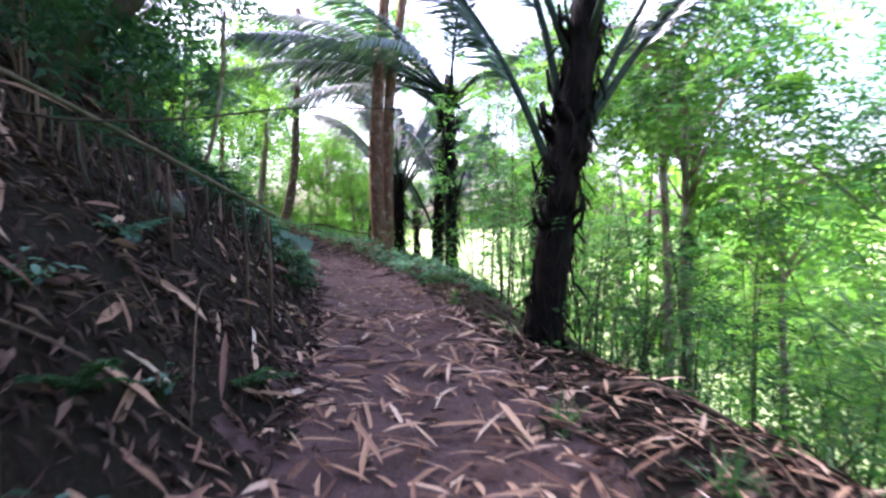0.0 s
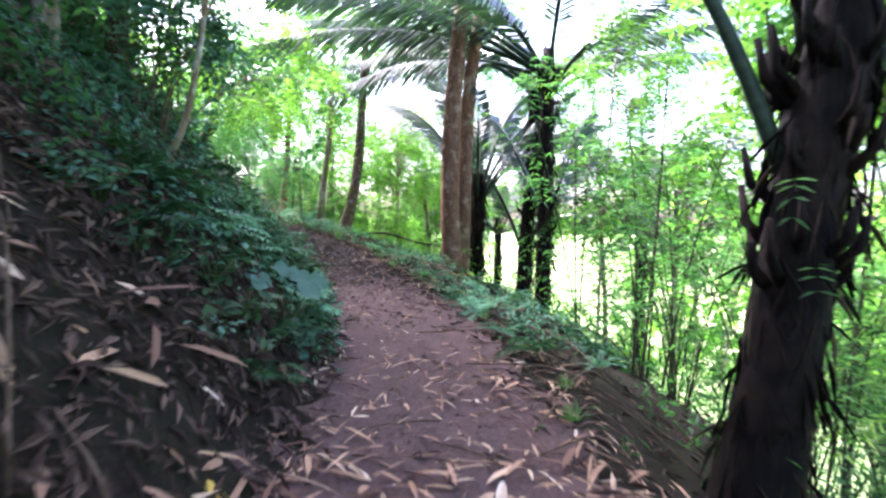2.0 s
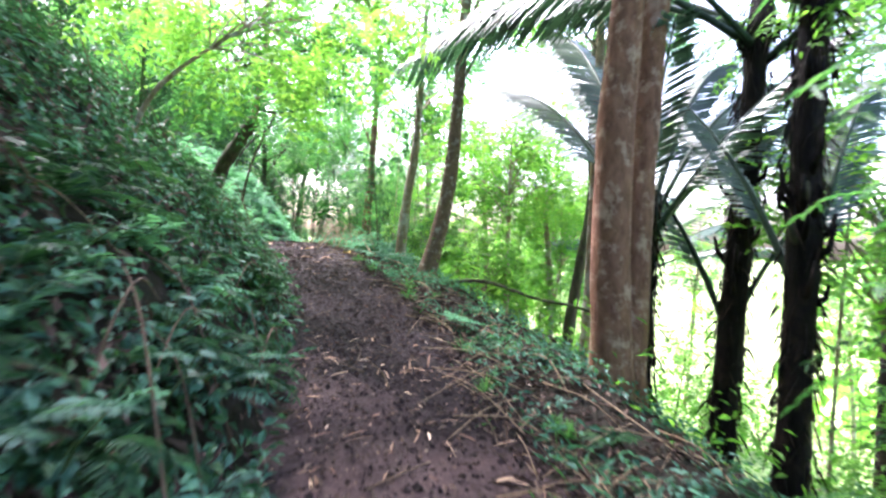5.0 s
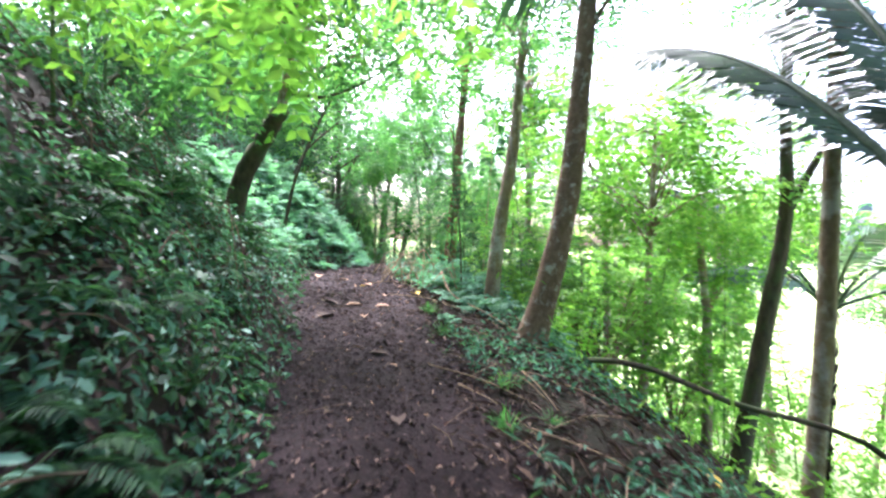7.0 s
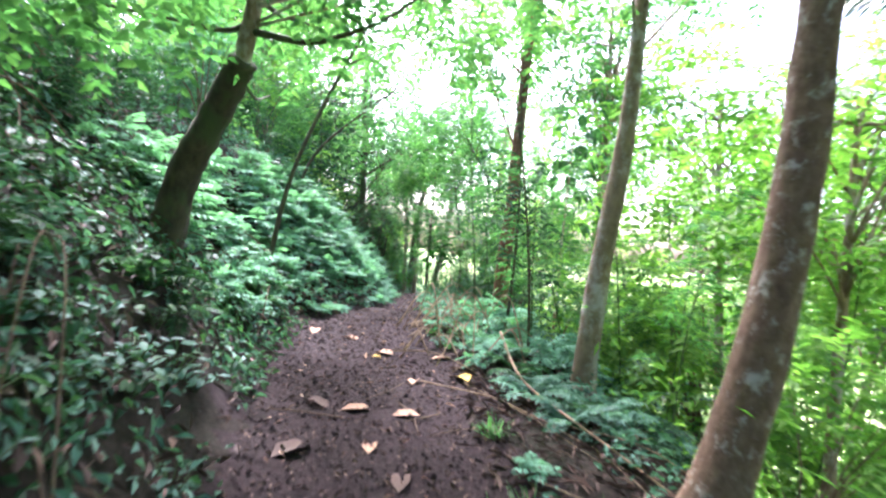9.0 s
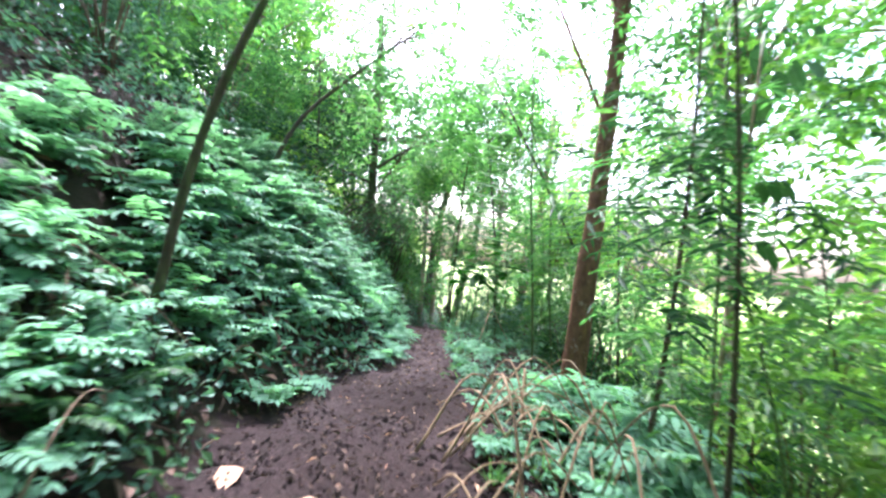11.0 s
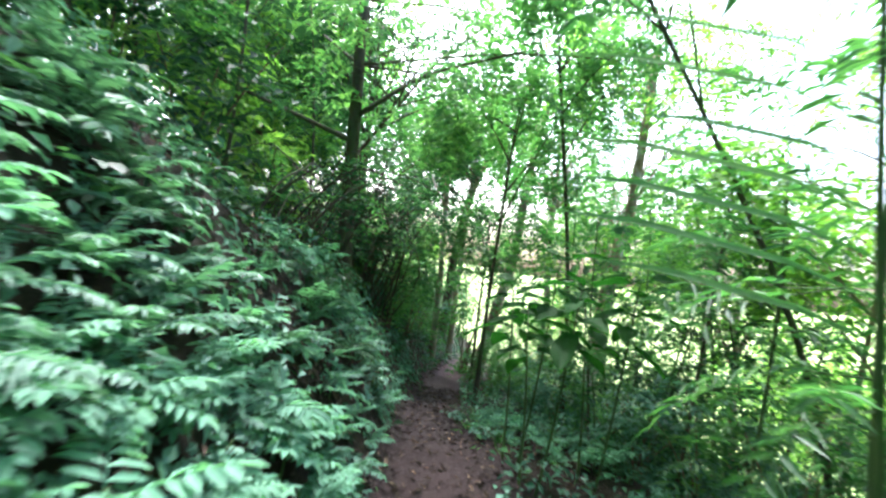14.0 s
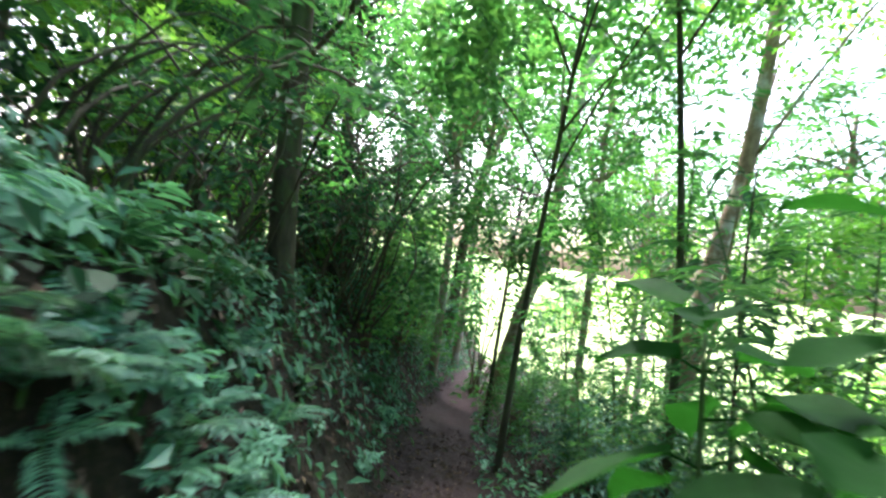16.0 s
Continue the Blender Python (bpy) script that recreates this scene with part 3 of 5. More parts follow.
def palm(x, y, top_z, r, label, seed, fronds, lean=(0, 0), stubs=22, z=None):
    """A dark fibre-clad palm. fronds: (which, turn, rise, height on the trunk, scale)."""
    rng = np.random.RandomState(seed)
    root = rooted("palm", x, y, label, "palm tree", sink=.2, z=z)
    h = top_z - root.location.z
    axis = [Vector((lean[0] * k, lean[1] * k, h * k)) for k in np.linspace(0, 1, 14)]
    sh = Shape()
    sh.add(*tube(axis, r, r * .8, 16, .13, rng))
    part("trunk", sh, BARK_PALM, root)
    for i in range(stubs):
        k = rng.uniform(.25, 1) if i % 2 else rng.uniform(.38, .62)
        a = rng.uniform(0, 2 * math.pi)
        c = Vector((lean[0] * k, lean[1] * k, h * k))
        d = Vector((math.cos(a), math.sin(a), 0))
        s = Shape()
        l = rng.uniform(.14, .34)
        s.add(*tube([c + d * r * .7, c + d * (r + l * .3) + Vector((0, 0, l * .5)), c + d * (r + l * .45) + Vector((0, 0, l * 1.2))], .04, .018, 5, .2, rng))
        part("leaf_stub", s, BARK_PALM if rng.rand() < .9 else BARK_DARK, root)
    fib = Shape()
    m = 700
    k = rng.uniform(.05, 1, m)
    a = rng.uniform(0, 2 * math.pi, m)
    out = np.stack([np.cos(a), np.sin(a), 0 * a], 1)
    c = np.stack([lean[0] * k, lean[1] * k, h * k], 1) + out * r * .95
    fib.add(*leaves(c, out * .25 + rng.normal(size=(m, 3)) * .3 + [0, 0, -1.0], out, rng.uniform(.1, .45, m), rng.uniform(.004, .013, m)))
    tagged(part("fibre", fib, FIBRE, root, "loose dark trunk fibres"), kind="stuff")
    for which, turn, rise, up, scale in fronds:
        k = up / h if up < h else 1
        fr = new("frond", FRONDS[which][0])
        fr.parent = root
        d = Vector((math.cos(radians(turn)), math.sin(radians(turn)), 0))
        fr.matrix_basis = Matrix.Translation(Vector((lean[0] * k, lean[1] * k, up)) + d * r * .6) @ pose(0, 0, 0, 0, 0, turn) @ pose(0, 0, 0, 0, -rise, 0) @ Matrix.Scale(scale, 4)
        bl = new("blade", FRONDS[which][1])
        bl.parent = fr
    return root


palm(1.17, 6.28, 4.6, .21, "thick black fibre-clad palm trunk with long green frond stalks", 31,
     [(0, 172, 72, 2.1, 1.15), (0, 160, 82, 2.8, 1.2), (0, 12, 72, 2.3, 1.2), (0, 8, 60, 2.5, 1.2), (0, 200, 70, 3.4, 1.1), (0, 300, 62, 3.6, 1.1), (2, 60, 70, 3.8, 1.2), (0, 250, 60, 4.1, 1.1), (0, 340, 60, 4.2, 1.2), (0, 150, 62, 4.3, 1.2)], lean=(.66, .27), stubs=34)
palm(-.42, 13.87, 5.4, .155, "dark palm with drooping fronds on the valley side", 32,
     [(0, 203, 22, 5.3, 1.25), (0, 222, 26, 5.3, 1.2), (1, 180, 24, 5.2, 1.2), (1, 250, 30, 5.2, 1.1), (0, 212, 30, 5.2, 1.2), (0, 190, 42, 5.4, 1.15), (0, 235, 38, 5.3, 1.1), (1, 160, 40, 5.2, 1.2), (0, 120, 45, 5.2, 1.1), (0, 80, 40, 5.0, 1.1), (1, 40, 45, 5.2, 1.1), (0, 0, 40, 5.2, 1.1), (1, 320, 40, 5.0, 1.1), (0, 280, 42, 5.2, 1.1), (2, 65, 65, 2.2, 1.1), (2, 130, 62, 2.4, 1.0)], lean=(0, .1))
palm(-1.0, 15.48, 5.6, .165, "tall dark palm behind its twin", 33,
     [(0, 200, 35, 5.6, 1.2), (0, 170, 30, 5.8, 1.2), (1, 225, 35, 5.6, 1.1), (0, 140, 40, 5.8, 1.1), (1, 100, 35, 5.6, 1.1), (0, 60, 40, 5.6, 1.1), (0, 20, 35, 5.4, 1.1), (1, 340, 40, 5.4, 1.1), (2, 150, 66, 2.0, 1.1), (2, 40, 60, 2.2, 1.0)], lean=(.25, .2))
palm(-2.0, 15.2, 3.1, .17, "dark palm below the trail with long arching fronds", 34,
     [(3, 138, 53, 2.6, 1.25), (3, 116, 56, 2.65, 1.35), (3, 96, 50, 2.6, 1.35), (3, 126, 66, 2.7, 1.3), (3, 76, 60, 2.6, 1.2), (1, 20, 60, 2.5, .9), (2, 340, 60, 2.5, 1.0), (1, 280, 66, 2.6, .8), (3, 60, 58, 2.6, 1.0)], stubs=10)
palm(-3.0, 25.5, 3.2, .16, "distant palm with arching fronds in bright light", 35, [(0, a, 30 + 14 * (a % 3), 4.6, 1.0) for a in range(0, 360, 40)], stubs=6)
palm(2.2, 21.5, 4.6, .18, "tall palm on the valley slope", 36, [(0, a, 25 + 12 * (a % 4), 6.4, 1.15) for a in range(10, 370, 36)], stubs=6)

# ---------------------------------------------------------------- plants, each kind built once


def feather_plant(name, seed, n, length, pairs, ll, lw, rise, leaf, label, stem_h=.12, droop=.45, fine=False, category="plant"):
    rng = np.random.RandomState(seed)
    root = tagged(new(name), label, category)
    st, fo = Shape(), Shape()
    st.add(*tube([(0, 0, -.08), (0.01, 0, stem_h * .5), (0.0, .01, stem_h)], .012, .006, 5))
    for i in range(n):
        a = 2 * math.pi * (i / n) + rng.uniform(-.3, .3)
        e = radians(rng.uniform(*rise))
        d = np.array([math.cos(a) * math.cos(e), math.sin(a) * math.cos(e), math.sin(e)])
        b = np.array([0, 0, stem_h * rng.uniform(.5, 1.0)])
        pinnate(fo, b, d, length * rng.uniform(.7, 1.1), pairs, ll, lw, droop * rng.uniform(.7, 1.2), rng, fine)
    part("stem", st, STEM_GREEN, root)
    part("foliage", fo, leaf, root)
    return root


def broad_plant(name, seed, n, tall, L, W, leaf, label, round_tip=.45, category="plant"):
    rng = np.random.RandomState(seed)
    root = tagged(new(name), label, category)
    st, fo = Shape(), Shape()
    for i in range(n):
        a, e = rng.uniform(0, 2 * math.pi), radians(rng.uniform(35, 80))
        d = np.array([math.cos(a) * math.cos(e), math.sin(a) * math.cos(e), math.sin(e)])
        l = tall * rng.uniform(.5, 1)
        tip = d * l
        st.add(*tube([(0, 0, -.06), tuple(tip * .5 + [0, 0, .04 * l]), tuple(tip)], .006, .003, 4))
        for j in range(3):
            q = tip * (1 - .28 * j)
            w = np.array([math.cos(a + 2.1 * j), math.sin(a + 2.1 * j), rng.uniform(-.35, .25)])
            fo.add(*leaves([q], [w], [[rng.uniform(-.3, .3), rng.uniform(-.3, .3), 1]], L * rng.uniform(.7, 1.15), W * rng.uniform(.8, 1.1), .12, .18, True))
    part("stem", st, STEM_GREEN, root)
    part("foliage", fo, leaf, root)
    return root


def shrub(name, seed, tall, wide, clumps, per, sl, ll, lw, leaf, label, stems=6, category="shrub"):
    rng = np.random.RandomState(seed)
    root = tagged(new(name), label, category)
    sh, tips = crown_shape(rng, (0, 0, tall * .58), (wide, wide, tall * .46), clumps, per - 3, sl, 5, ll * 1.15, lw * 1.15)
    st = Shape()
    for p in tips[:max(stems, clumps // 2)]:
        st.add(*tube(bend([(rng.uniform(-.08, .08), rng.uniform(-.08, .08), -.15), (p[0] * .35, p[1] * .35, p[2] * .55), tuple(p)], 2), .014, .004, 4))
    part("stem", st, TWIG, root)
    part("foliage", sh, leaf, root)
    return root


def cane(name, seed, tall, r, leaf, label, n=26, lean=.12, category="bamboo", stem=None, ll=.16, lw=.026):
    """A thin cane with nodes and sprays of narrow leaves."""
    rng = np.random.RandomState(seed)
    root = tagged(new(name), label, category)
    st, fo = Shape(), Shape()
    a = rng.uniform(0, 6.28)
    f = np.linspace(0, 1, 12)
    P = np.stack([lean * tall * f ** 2 * math.cos(a), lean * tall * f ** 2 * math.sin(a), tall * f - .15], 1)
    st.add(*tube(P, r, r * .35, 6))
    for g in np.arange(.08, .95, .075):
        c = [np.interp(g, f, P[:, i]) for i in range(3)]
        st.add(*tube([(c[0], c[1], c[2] - .012), (c[0], c[1], c[2] + .012)], r * (1.25 - .6 * g), r * (1.25 - .6 * g), 6))
    k = rng.uniform(.3, 1, n)
    B = np.stack([np.interp(k, f, P[:, i]) for i in range(3)], 1)
    az = rng.uniform(0, 6.28, n)
    W = np.stack([np.cos(az), np.sin(az), rng.uniform(-.1, .8, n)], 1)
    reach = rng.uniform(.25, .8, n)[:, None]
    E = B + unit(W) * reach
    for b, e in zip(B[::2], E[::2]):
        st.add(*tube([b, e], .005, .002, 3))
    fo.add(*sprays(rng, E - unit(W) * .15, W + rng.normal(size=W.shape) * .2, .45, 6, ll, lw, .5))
    E2 = B + unit(W) * reach * .5
    fo.add(*sprays(rng, E2, W + rng.normal(size=W.shape) * .5, .4, 5, ll, lw, .5))
    part("stem", st, stem or STEM_GREEN, root)
    part("foliage", fo, leaf, root)
    return root


def bamboo_clump(seed, n, tall, label):
    """Thin dark stems spreading from one foot, with side twigs and small narrow leaves."""
    rng = np.random.RandomState(seed)
    root = tagged(new("bamboo_clump"), label, "bamboo")
    fo, twigs = Shape(), Shape()
    for i in range(n):
        a, e = rng.uniform(0, 6.28), rng.uniform(.05, .5)
        h = tall * rng.uniform(.65, 1.1)
        foot = np.array([rng.uniform(-.3, .3), rng.uniform(-.3, .3), -.2])
        out = np.array([math.cos(a), math.sin(a), 0])
        f = np.linspace(0, 1, 8)
        P = foot + out * (e * h * f ** 1.7)[:, None] + np.array([0, 0, 1.0]) * (h * (f - .12 * f ** 3))[:, None]
        st = Shape()
        st.add(*tube(P, .012 * rng.uniform(.6, 1.3), .003, 5))
        m = 11
        k = rng.uniform(.22, 1, m)
        B = np.stack([np.interp(k, f, P[:, j]) for j in range(3)], 1)
        az = rng.uniform(0, 6.28, m)
        W = np.stack([np.cos(az), np.sin(az), rng.uniform(0, .7, m)], 1)
        E = B + unit(W) * rng.uniform(.15, .5, m)[:, None]
        for b, q in zip(B, E):
            twigs.add(*tube([b, q], .004, .002, 3))
        part("stem", st, STEM_DARK, root)
        fo.add(*sprays(rng, E, W + rng.normal(size=W.shape) * .3, .3, 4, .12, .018, .6))
    tagged(part("twig", twigs, STEM_DARK, root), kind="stuff")
    part("foliage", fo, LEAF_MID, root)
    return root


def tuft(name, seed, n, L, leaf, label):
    rng = np.random.RandomState(seed)
    root = tagged(new(name), label, "grass")
    sh = Shape()
    az, e = rng.uniform(0, 6.28, n), rng.uniform(.5, 1.4, n)
    d = np.stack([np.cos(az) * np.cos(e), np.sin(az) * np.cos(e), np.sin(e)], 1)
    sh.add(*leaves(rng.normal(size=(n, 3)) * [.03, .03, 0] - [0, 0, .02], d, [0, 0, 1], L * rng.uniform(.6, 1.1, n), .012, .2, .3, True))
    part("blade", sh, leaf, root)
    return root


def forest_tree(seed, tall, r, wide, leaf, bark, label, clumps=30, per=10, ll=.18, lw=.07):
    rng = np.random.RandomState(seed)
    root = tagged(new("tree"), label, "tree")
    lean = rng.uniform(-.5, .5, 2)
    line = bend([(0, 0, -.3), (lean[0] * .2, lean[1] * .2, tall * .35), (lean[0] * .7, lean[1] * .7, tall * .75), (lean[0], lean[1], tall * 1.1)], 6)
    tr = Shape()
    tr.add(*tube(line, r, r * .35, 9, .08, rng))
    part("trunk", tr, bark, root)
    c = np.array([lean[0], lean[1], tall * .98])
    sh, tips = crown_shape(rng, c, (wide, wide, wide * .75), clumps, per, .52, 5, ll, lw)
    tw = Shape()
    for p in tips:
        a = np.array(line[int(len(line) * rng.uniform(.55, .97))])
        tw.add(*tube(bend([a, a * .5 + p * .5 + [0, 0, .12 * wide], p], 2), r * .3, .006, 4))
    part("branch", tw, bark, root)
    part("crown", sh, leaf, root)
    return root


KINDS = {
    "teal_a": feather_plant("feather_leaf_plant", 41, 11, .34, 6, .12, .042, (-5, 40), LEAF_MINT_LIT, "bluish-green feather-leaved plant on the bank", .28, .22, fine=True),
    "teal_b": feather_plant("feather_leaf_plant", 42, 10, .4, 6, .135, .048, (-5, 40), LEAF_MINT_LIT, "bluish-green feather-leaved plant on the bank", .4, .25, fine=True),
    "teal_c": feather_plant("feather_leaf_plant", 43, 12, .27, 5, .105, .04, (-5, 40), LEAF_MINT_LIT, "low bluish-green feather-leaved plant on the bank", .2, .2, fine=True),
    "deep_a": broad_plant("broad_leaf_plant", 44, 9, .38, .12, .06, LEAF_DEEP, "dark green leafy creeper on the bank"),
    "deep_b": broad_plant("broad_leaf_plant", 45, 12, .3, .09, .05, LEAF_TEAL, "low bluish-green leafy creeper on the bank"),
    "fern": feather_plant("fern", 46, 8, .6, 16, .11, .022, (25, 70), LEAF_DEEP, "dark green fern with arching fronds", .05, .55),
    "lace_a": feather_plant("fern", 47, 9, .5, 15, .085, .02, (10, 60), LEAF_TEAL, "bluish-green lacy fern beside the trail", .06, .45),
    "lace_b": feather_plant("fern", 48, 7, .42, 13, .08, .02, (0, 50), LEAF_MINT_LIT, "pale green lacy fern beside the trail", .1, .3),
    "shrub_a": shrub("shrub", 51, 1.7, .75, 16, 10, .34, .09, .035, LEAF_MID, "green feathery shrub on the slope"),
    "shrub_b": shrub("shrub", 52, 2.3, .9, 18, 10, .38, .10, .04, LEAF_MID, "tall green feathery shrub on the slope"),
    "shrub_c": shrub("shrub", 53, 1.3, .7, 14, 10, .32, .085, .035, LEAF_DEEP, "dark green shrub under the trees"),
    "shrub_d": shrub("shrub", 54, 2.6, 1.1, 22, 10, .42, .12, .05, LEAF_BACKLIT, "yellow-green shrub lit from behind"),
    "shrub_e": shrub("shrub", 55, 1.5, .8, 16, 10, .36, .10, .035, LEAF_TEAL, "bluish-green feathery shrub beside the trail"),
    "cane_a": cane("bamboo_cane", 61, 4.2, .016, LEAF_MID, "thin green cane with narrow leaves"),
    "cane_b": cane("bamboo_cane", 62, 5.4, .02, LEAF_BACKLIT, "tall thin cane with yellow-green leaves", 32),
    "cane_c": cane("bamboo_cane", 63, 3.0, .012, LEAF_MID, "thin young cane with narrow leaves", 20, .2),
    "cane_d": cane("sapling", 64, 3.6, .022, LEAF_DEEP, "thin dark sapling with few leaves", 14, .1, "tree", BARK_DARK),
    "forest_a": forest_tree(81, 6.4, .13, 2.3, LEAF_DEEP, BARK_DARK, "dark-trunked woodland tree with a full green crown"),
    # dense-crowned tree, added where bank and trail need shade
    "forest_d": forest_tree(84, 5.6, .14, 2.4, LEAF_DEEP, BARK_DARK, "dark-trunked tree with a dense crown, added to cast shade", 52, 12, .24, .1),
    "forest_b": forest_tree(82, 7.2, .11, 2.0, LEAF_MID, BARK_GREY, "grey-trunked woodland tree with a loose green crown"),
    "forest_c": forest_tree(83, 5.2, .09, 1.9, LEAF_BACKLIT, BARK_GREY, "thin woodland tree with a yellow-green crown"),
    "clump_a": bamboo_clump(65, 13, 3.3, "clump of thin dark bamboo stems with small leaves"),
    "clump_b": bamboo_clump(66, 10, 2.7, "loose clump of leaning thin bamboo stems"),
    "tuft": tuft("grass_tuft", 71, 46, .26, LEAF_MID, "tuft of grass at the edge of the trail"),
}
GROUPS = {"lace": "lacy ferns", "clump": "bamboo clumps on the slope", "teal": "bank plants", "deep": "creepers on the bank", "fern": "ferns", "shrub": "undergrowth shrubs", "cane": "canes on the slope", "tuft": "grass tufts", "forest": "woodland trees"}
used = set()


def put(kind, x, y, turn, scale, tilt=(0, 0), sink=0.0):
    ob = KINDS[kind]
    m = pose(x, y, ground_z(x, y) - sink, tilt[0], tilt[1], turn) @ Matrix.Scale(scale, 4)
    if kind not in used:
        used.add(kind)
        tagged(ob, group=GROUPS[kind.split("_")[0]])
        ob.matrix_basis = m
        return ob
    c = ob.matrix_basis.copy()
    ob.matrix_basis = Matrix.Identity(4)
    new_ob = copy_thing(ob, m)
    ob.matrix_basis = c
    return new_ob


def scatter(seed, n, k_range, u_range, kinds, sizes, clear=.3, apart=.25, lean=12):
    """n plants along a stretch of the trail (in nodes) and a band of side offsets, none on the trail itself."""
    rng = np.random.RandomState(seed)
    done, tries = [], 0
    while len(done) < n and tries < n * 12:
        tries += 1
        x, y = off_trail(rng.uniform(*k_range), rng.uniform(*u_range))
        u, h, w = (float(v) for v in lay(x, y))
        s = rng.uniform(*sizes)
        if abs(u) < w + clear * s or any((x - a) ** 2 + (y - b) ** 2 < apart ** 2 for a, b in done):
            continue
        if any((x - a) ** 2 + (y - b) ** 2 < .45 ** 2 for a, b in KEEP):
            continue
        kind = kinds[rng.randint(len(kinds))]
        if kind.split("_")[0] in ("cane", "shrub", "clump", "forest") and any((x - a) ** 2 + (y - b) ** 2 < .95 ** 2 for a, b in CLEAR):
            continue
        done.append((x, y))
        put(kind, x, y, rng.uniform(0, 360), s, (rng.uniform(-lean, lean), rng.uniform(-lean, lean)))


def joined(seed, n, k_range, u_range, kinds, sizes, name, label, category):
    """Plants too many and too far up the bank to count, in one mesh."""
    rng = np.random.RandomState(seed)
    sh, mat = Shape(), None
    for i in range(n):
        x, y = off_trail(rng.uniform(*k_range), rng.uniform(*u_range))
        src = [c for c in KINDS[kinds[i % len(kinds)]].children if c.name.startswith("foliage")][0].data
        mat = src.materials[0]
        co = np.empty(len(src.vertices) * 3)
        src.vertices.foreach_get("co", co)
        t, s = rng.uniform(0, 6.28), rng.uniform(*sizes)
        R = np.array([[math.cos(t), -math.sin(t), 0], [math.sin(t), math.cos(t), 0], [0, 0, 1]]) * s
        V = co.reshape(-1, 3) @ R.T + [x, y, ground_z(x, y)]
        sh.add(V, [tuple(p.vertices) for p in src.polygons])
    return tagged(new(name, sh.mesh(name, mat)), label, category, kind="stuff")
KEEP = [(-2.1, 12.62), (-1.85, 12.86), (-5.7, 16.05), (-7.1, 17.62), (-10.18, 20.76), (-9.5, 14.85), (-9.1, 14.9), (1.22, 6.28), (-12.78, 22.06), (-12.46, 21.8), (-12.3, 22.25), (-10.75, 20.9), (-15.93, 22.95)]
CLEAR = [(-9.9, 20.2), (-9.6, 19.5), (-9.3, 18.9), (-12.5, 22.2), (-12.3, 21.7), (-12.9, 22.6), (-5.3, 15.5), (-4.9, 15.0)]
# bank on the uphill side
scatter(101, 20, (2, 4.5), (-3.0, -.75), ["deep_a", "lace_a", "deep_b", "fern"], (.5, .9), .3, .35)
joined(140, 60, (4.7, 8), (-3.8, -1.7), ["deep_b"], (.6, 1.05), "creeper_thicket", "bluish-green leafy creepers on the upper bank", "undergrowth")
joined(141, 90, (7.6, 12.4), (-3.8, -1.7), ["deep_a"], (.6, 1.0), "creeper_thicket", "dark green leafy creepers on the upper bank", "undergrowth")
scatter(102, 58, (5.0, 8), (-1.9, -.75), ["deep_b", "deep_a", "deep_b", "fern"], (.6, 1.05), .25, .16)
scatter(103, 84, (8, 12), (-2.0, -.7), ["deep_b", "deep_a", "fern", "deep_b"], (.6, 1.1), .2, .15)
scatter(104, 105, (11.2, 13.2), (-1.7, -.3), ["teal_a", "teal_b", "teal_c", "lace_b"], (.45, .8), .5, .12)
scatter(147, 14, (13.2, 13.55), (-.95, -.4), ["teal_a", "teal_c"], (.45, .7), .2, .12)
joined(138, 45, (11.2, 12.9), (-2.4, -1.5), ["teal_a", "teal_b", "teal_c"], (.6, 1.0), "feather_leaf_thicket", "mint-green feather-leaved plants covering the upper bank", "undergrowth")
joined(148, 70, (12.8, 15.4), (-3.5, -.95), ["deep_a"], (.6, 1.0), "creeper_thicket", "dark green leafy creepers on the upper bank", "undergrowth")
scatter(139, 46, (10.2, 12.2), (-2.4, -.8), ["deep_b", "deep_a", "deep_b"], (.6, 1.0), .35, .13)
scatter(136, 40, (12.0, 13.6), (-.7, -.12), ["teal_c", "deep_b", "teal_a"], (.35, .6), -.12, .12)
scatter(142, 22, (11.3, 12.8), (.95, 2.3), ["teal_a", "teal_b", "teal_c"], (.6, 1.0), .4, .22)
scatter(145, 34, (10.7, 12.4), (1.15, 2.7), ["lace_a", "lace_a", "fern"], (.6, 1.1), .5, .2)
scatter(153, 20, (5.8, 8.2), (1.0, 2.3), ["lace_a", "deep_b", "fern"], (.5, .9), .4, .25)
joined(152, 50, (12.4, 13.5), (-2.5, -.95), ["lace_a"], (.7, 1.1), "fern_thicket", "bluish-green lacy ferns on the upper bank", "undergrowth")
scatter(151, 18, (13.6, 14.6), (-.95, -.3), ["lace_a", "lace_a", "lace_b"], (.4, .65), .2, .15)
scatter(146, 28, (5.6, 8.4), (-1.6, -.75), ["teal_c", "lace_a", "teal_a", "lace_a"], (.55, .95), .25, .3)
scatter(137, 78, (11.4, 15.2), (.1, 1.5), ["deep_b", "teal_c", "deep_b", "tuft"], (.4, .7), -.05, .12)
scatter(105, 60, (13.6, 17.2), (-3.2, -.45), ["deep_b", "teal_c", "fern", "deep_a"], (.6, 1.0), .25, .2)
SHRUBS = ["shrub_c", "shrub_a", "shrub_b", "shrub_e"]
scatter(106, 34, (3.5, 8.6), (-7, -2.3), SHRUBS, (.8, 1.25), .4, .5)
scatter(154, 12, (8.6, 12), (-7, -3.9), SHRUBS, (.7, 1.1), .4, .5)
scatter(157, 10, (9, 12), (-4.2, -2.7), ["shrub_c"], (.7, 1.0), .4, .5)
scatter(156, 40, (11.9, 12.95), (-1.6, -.7), ["teal_c", "teal_a", "lace_b"], (.4, .65), .3, .1)
scatter(155, 14, (12, 14), (-7, -2.3), SHRUBS, (.8, 1.25), .4, .5)
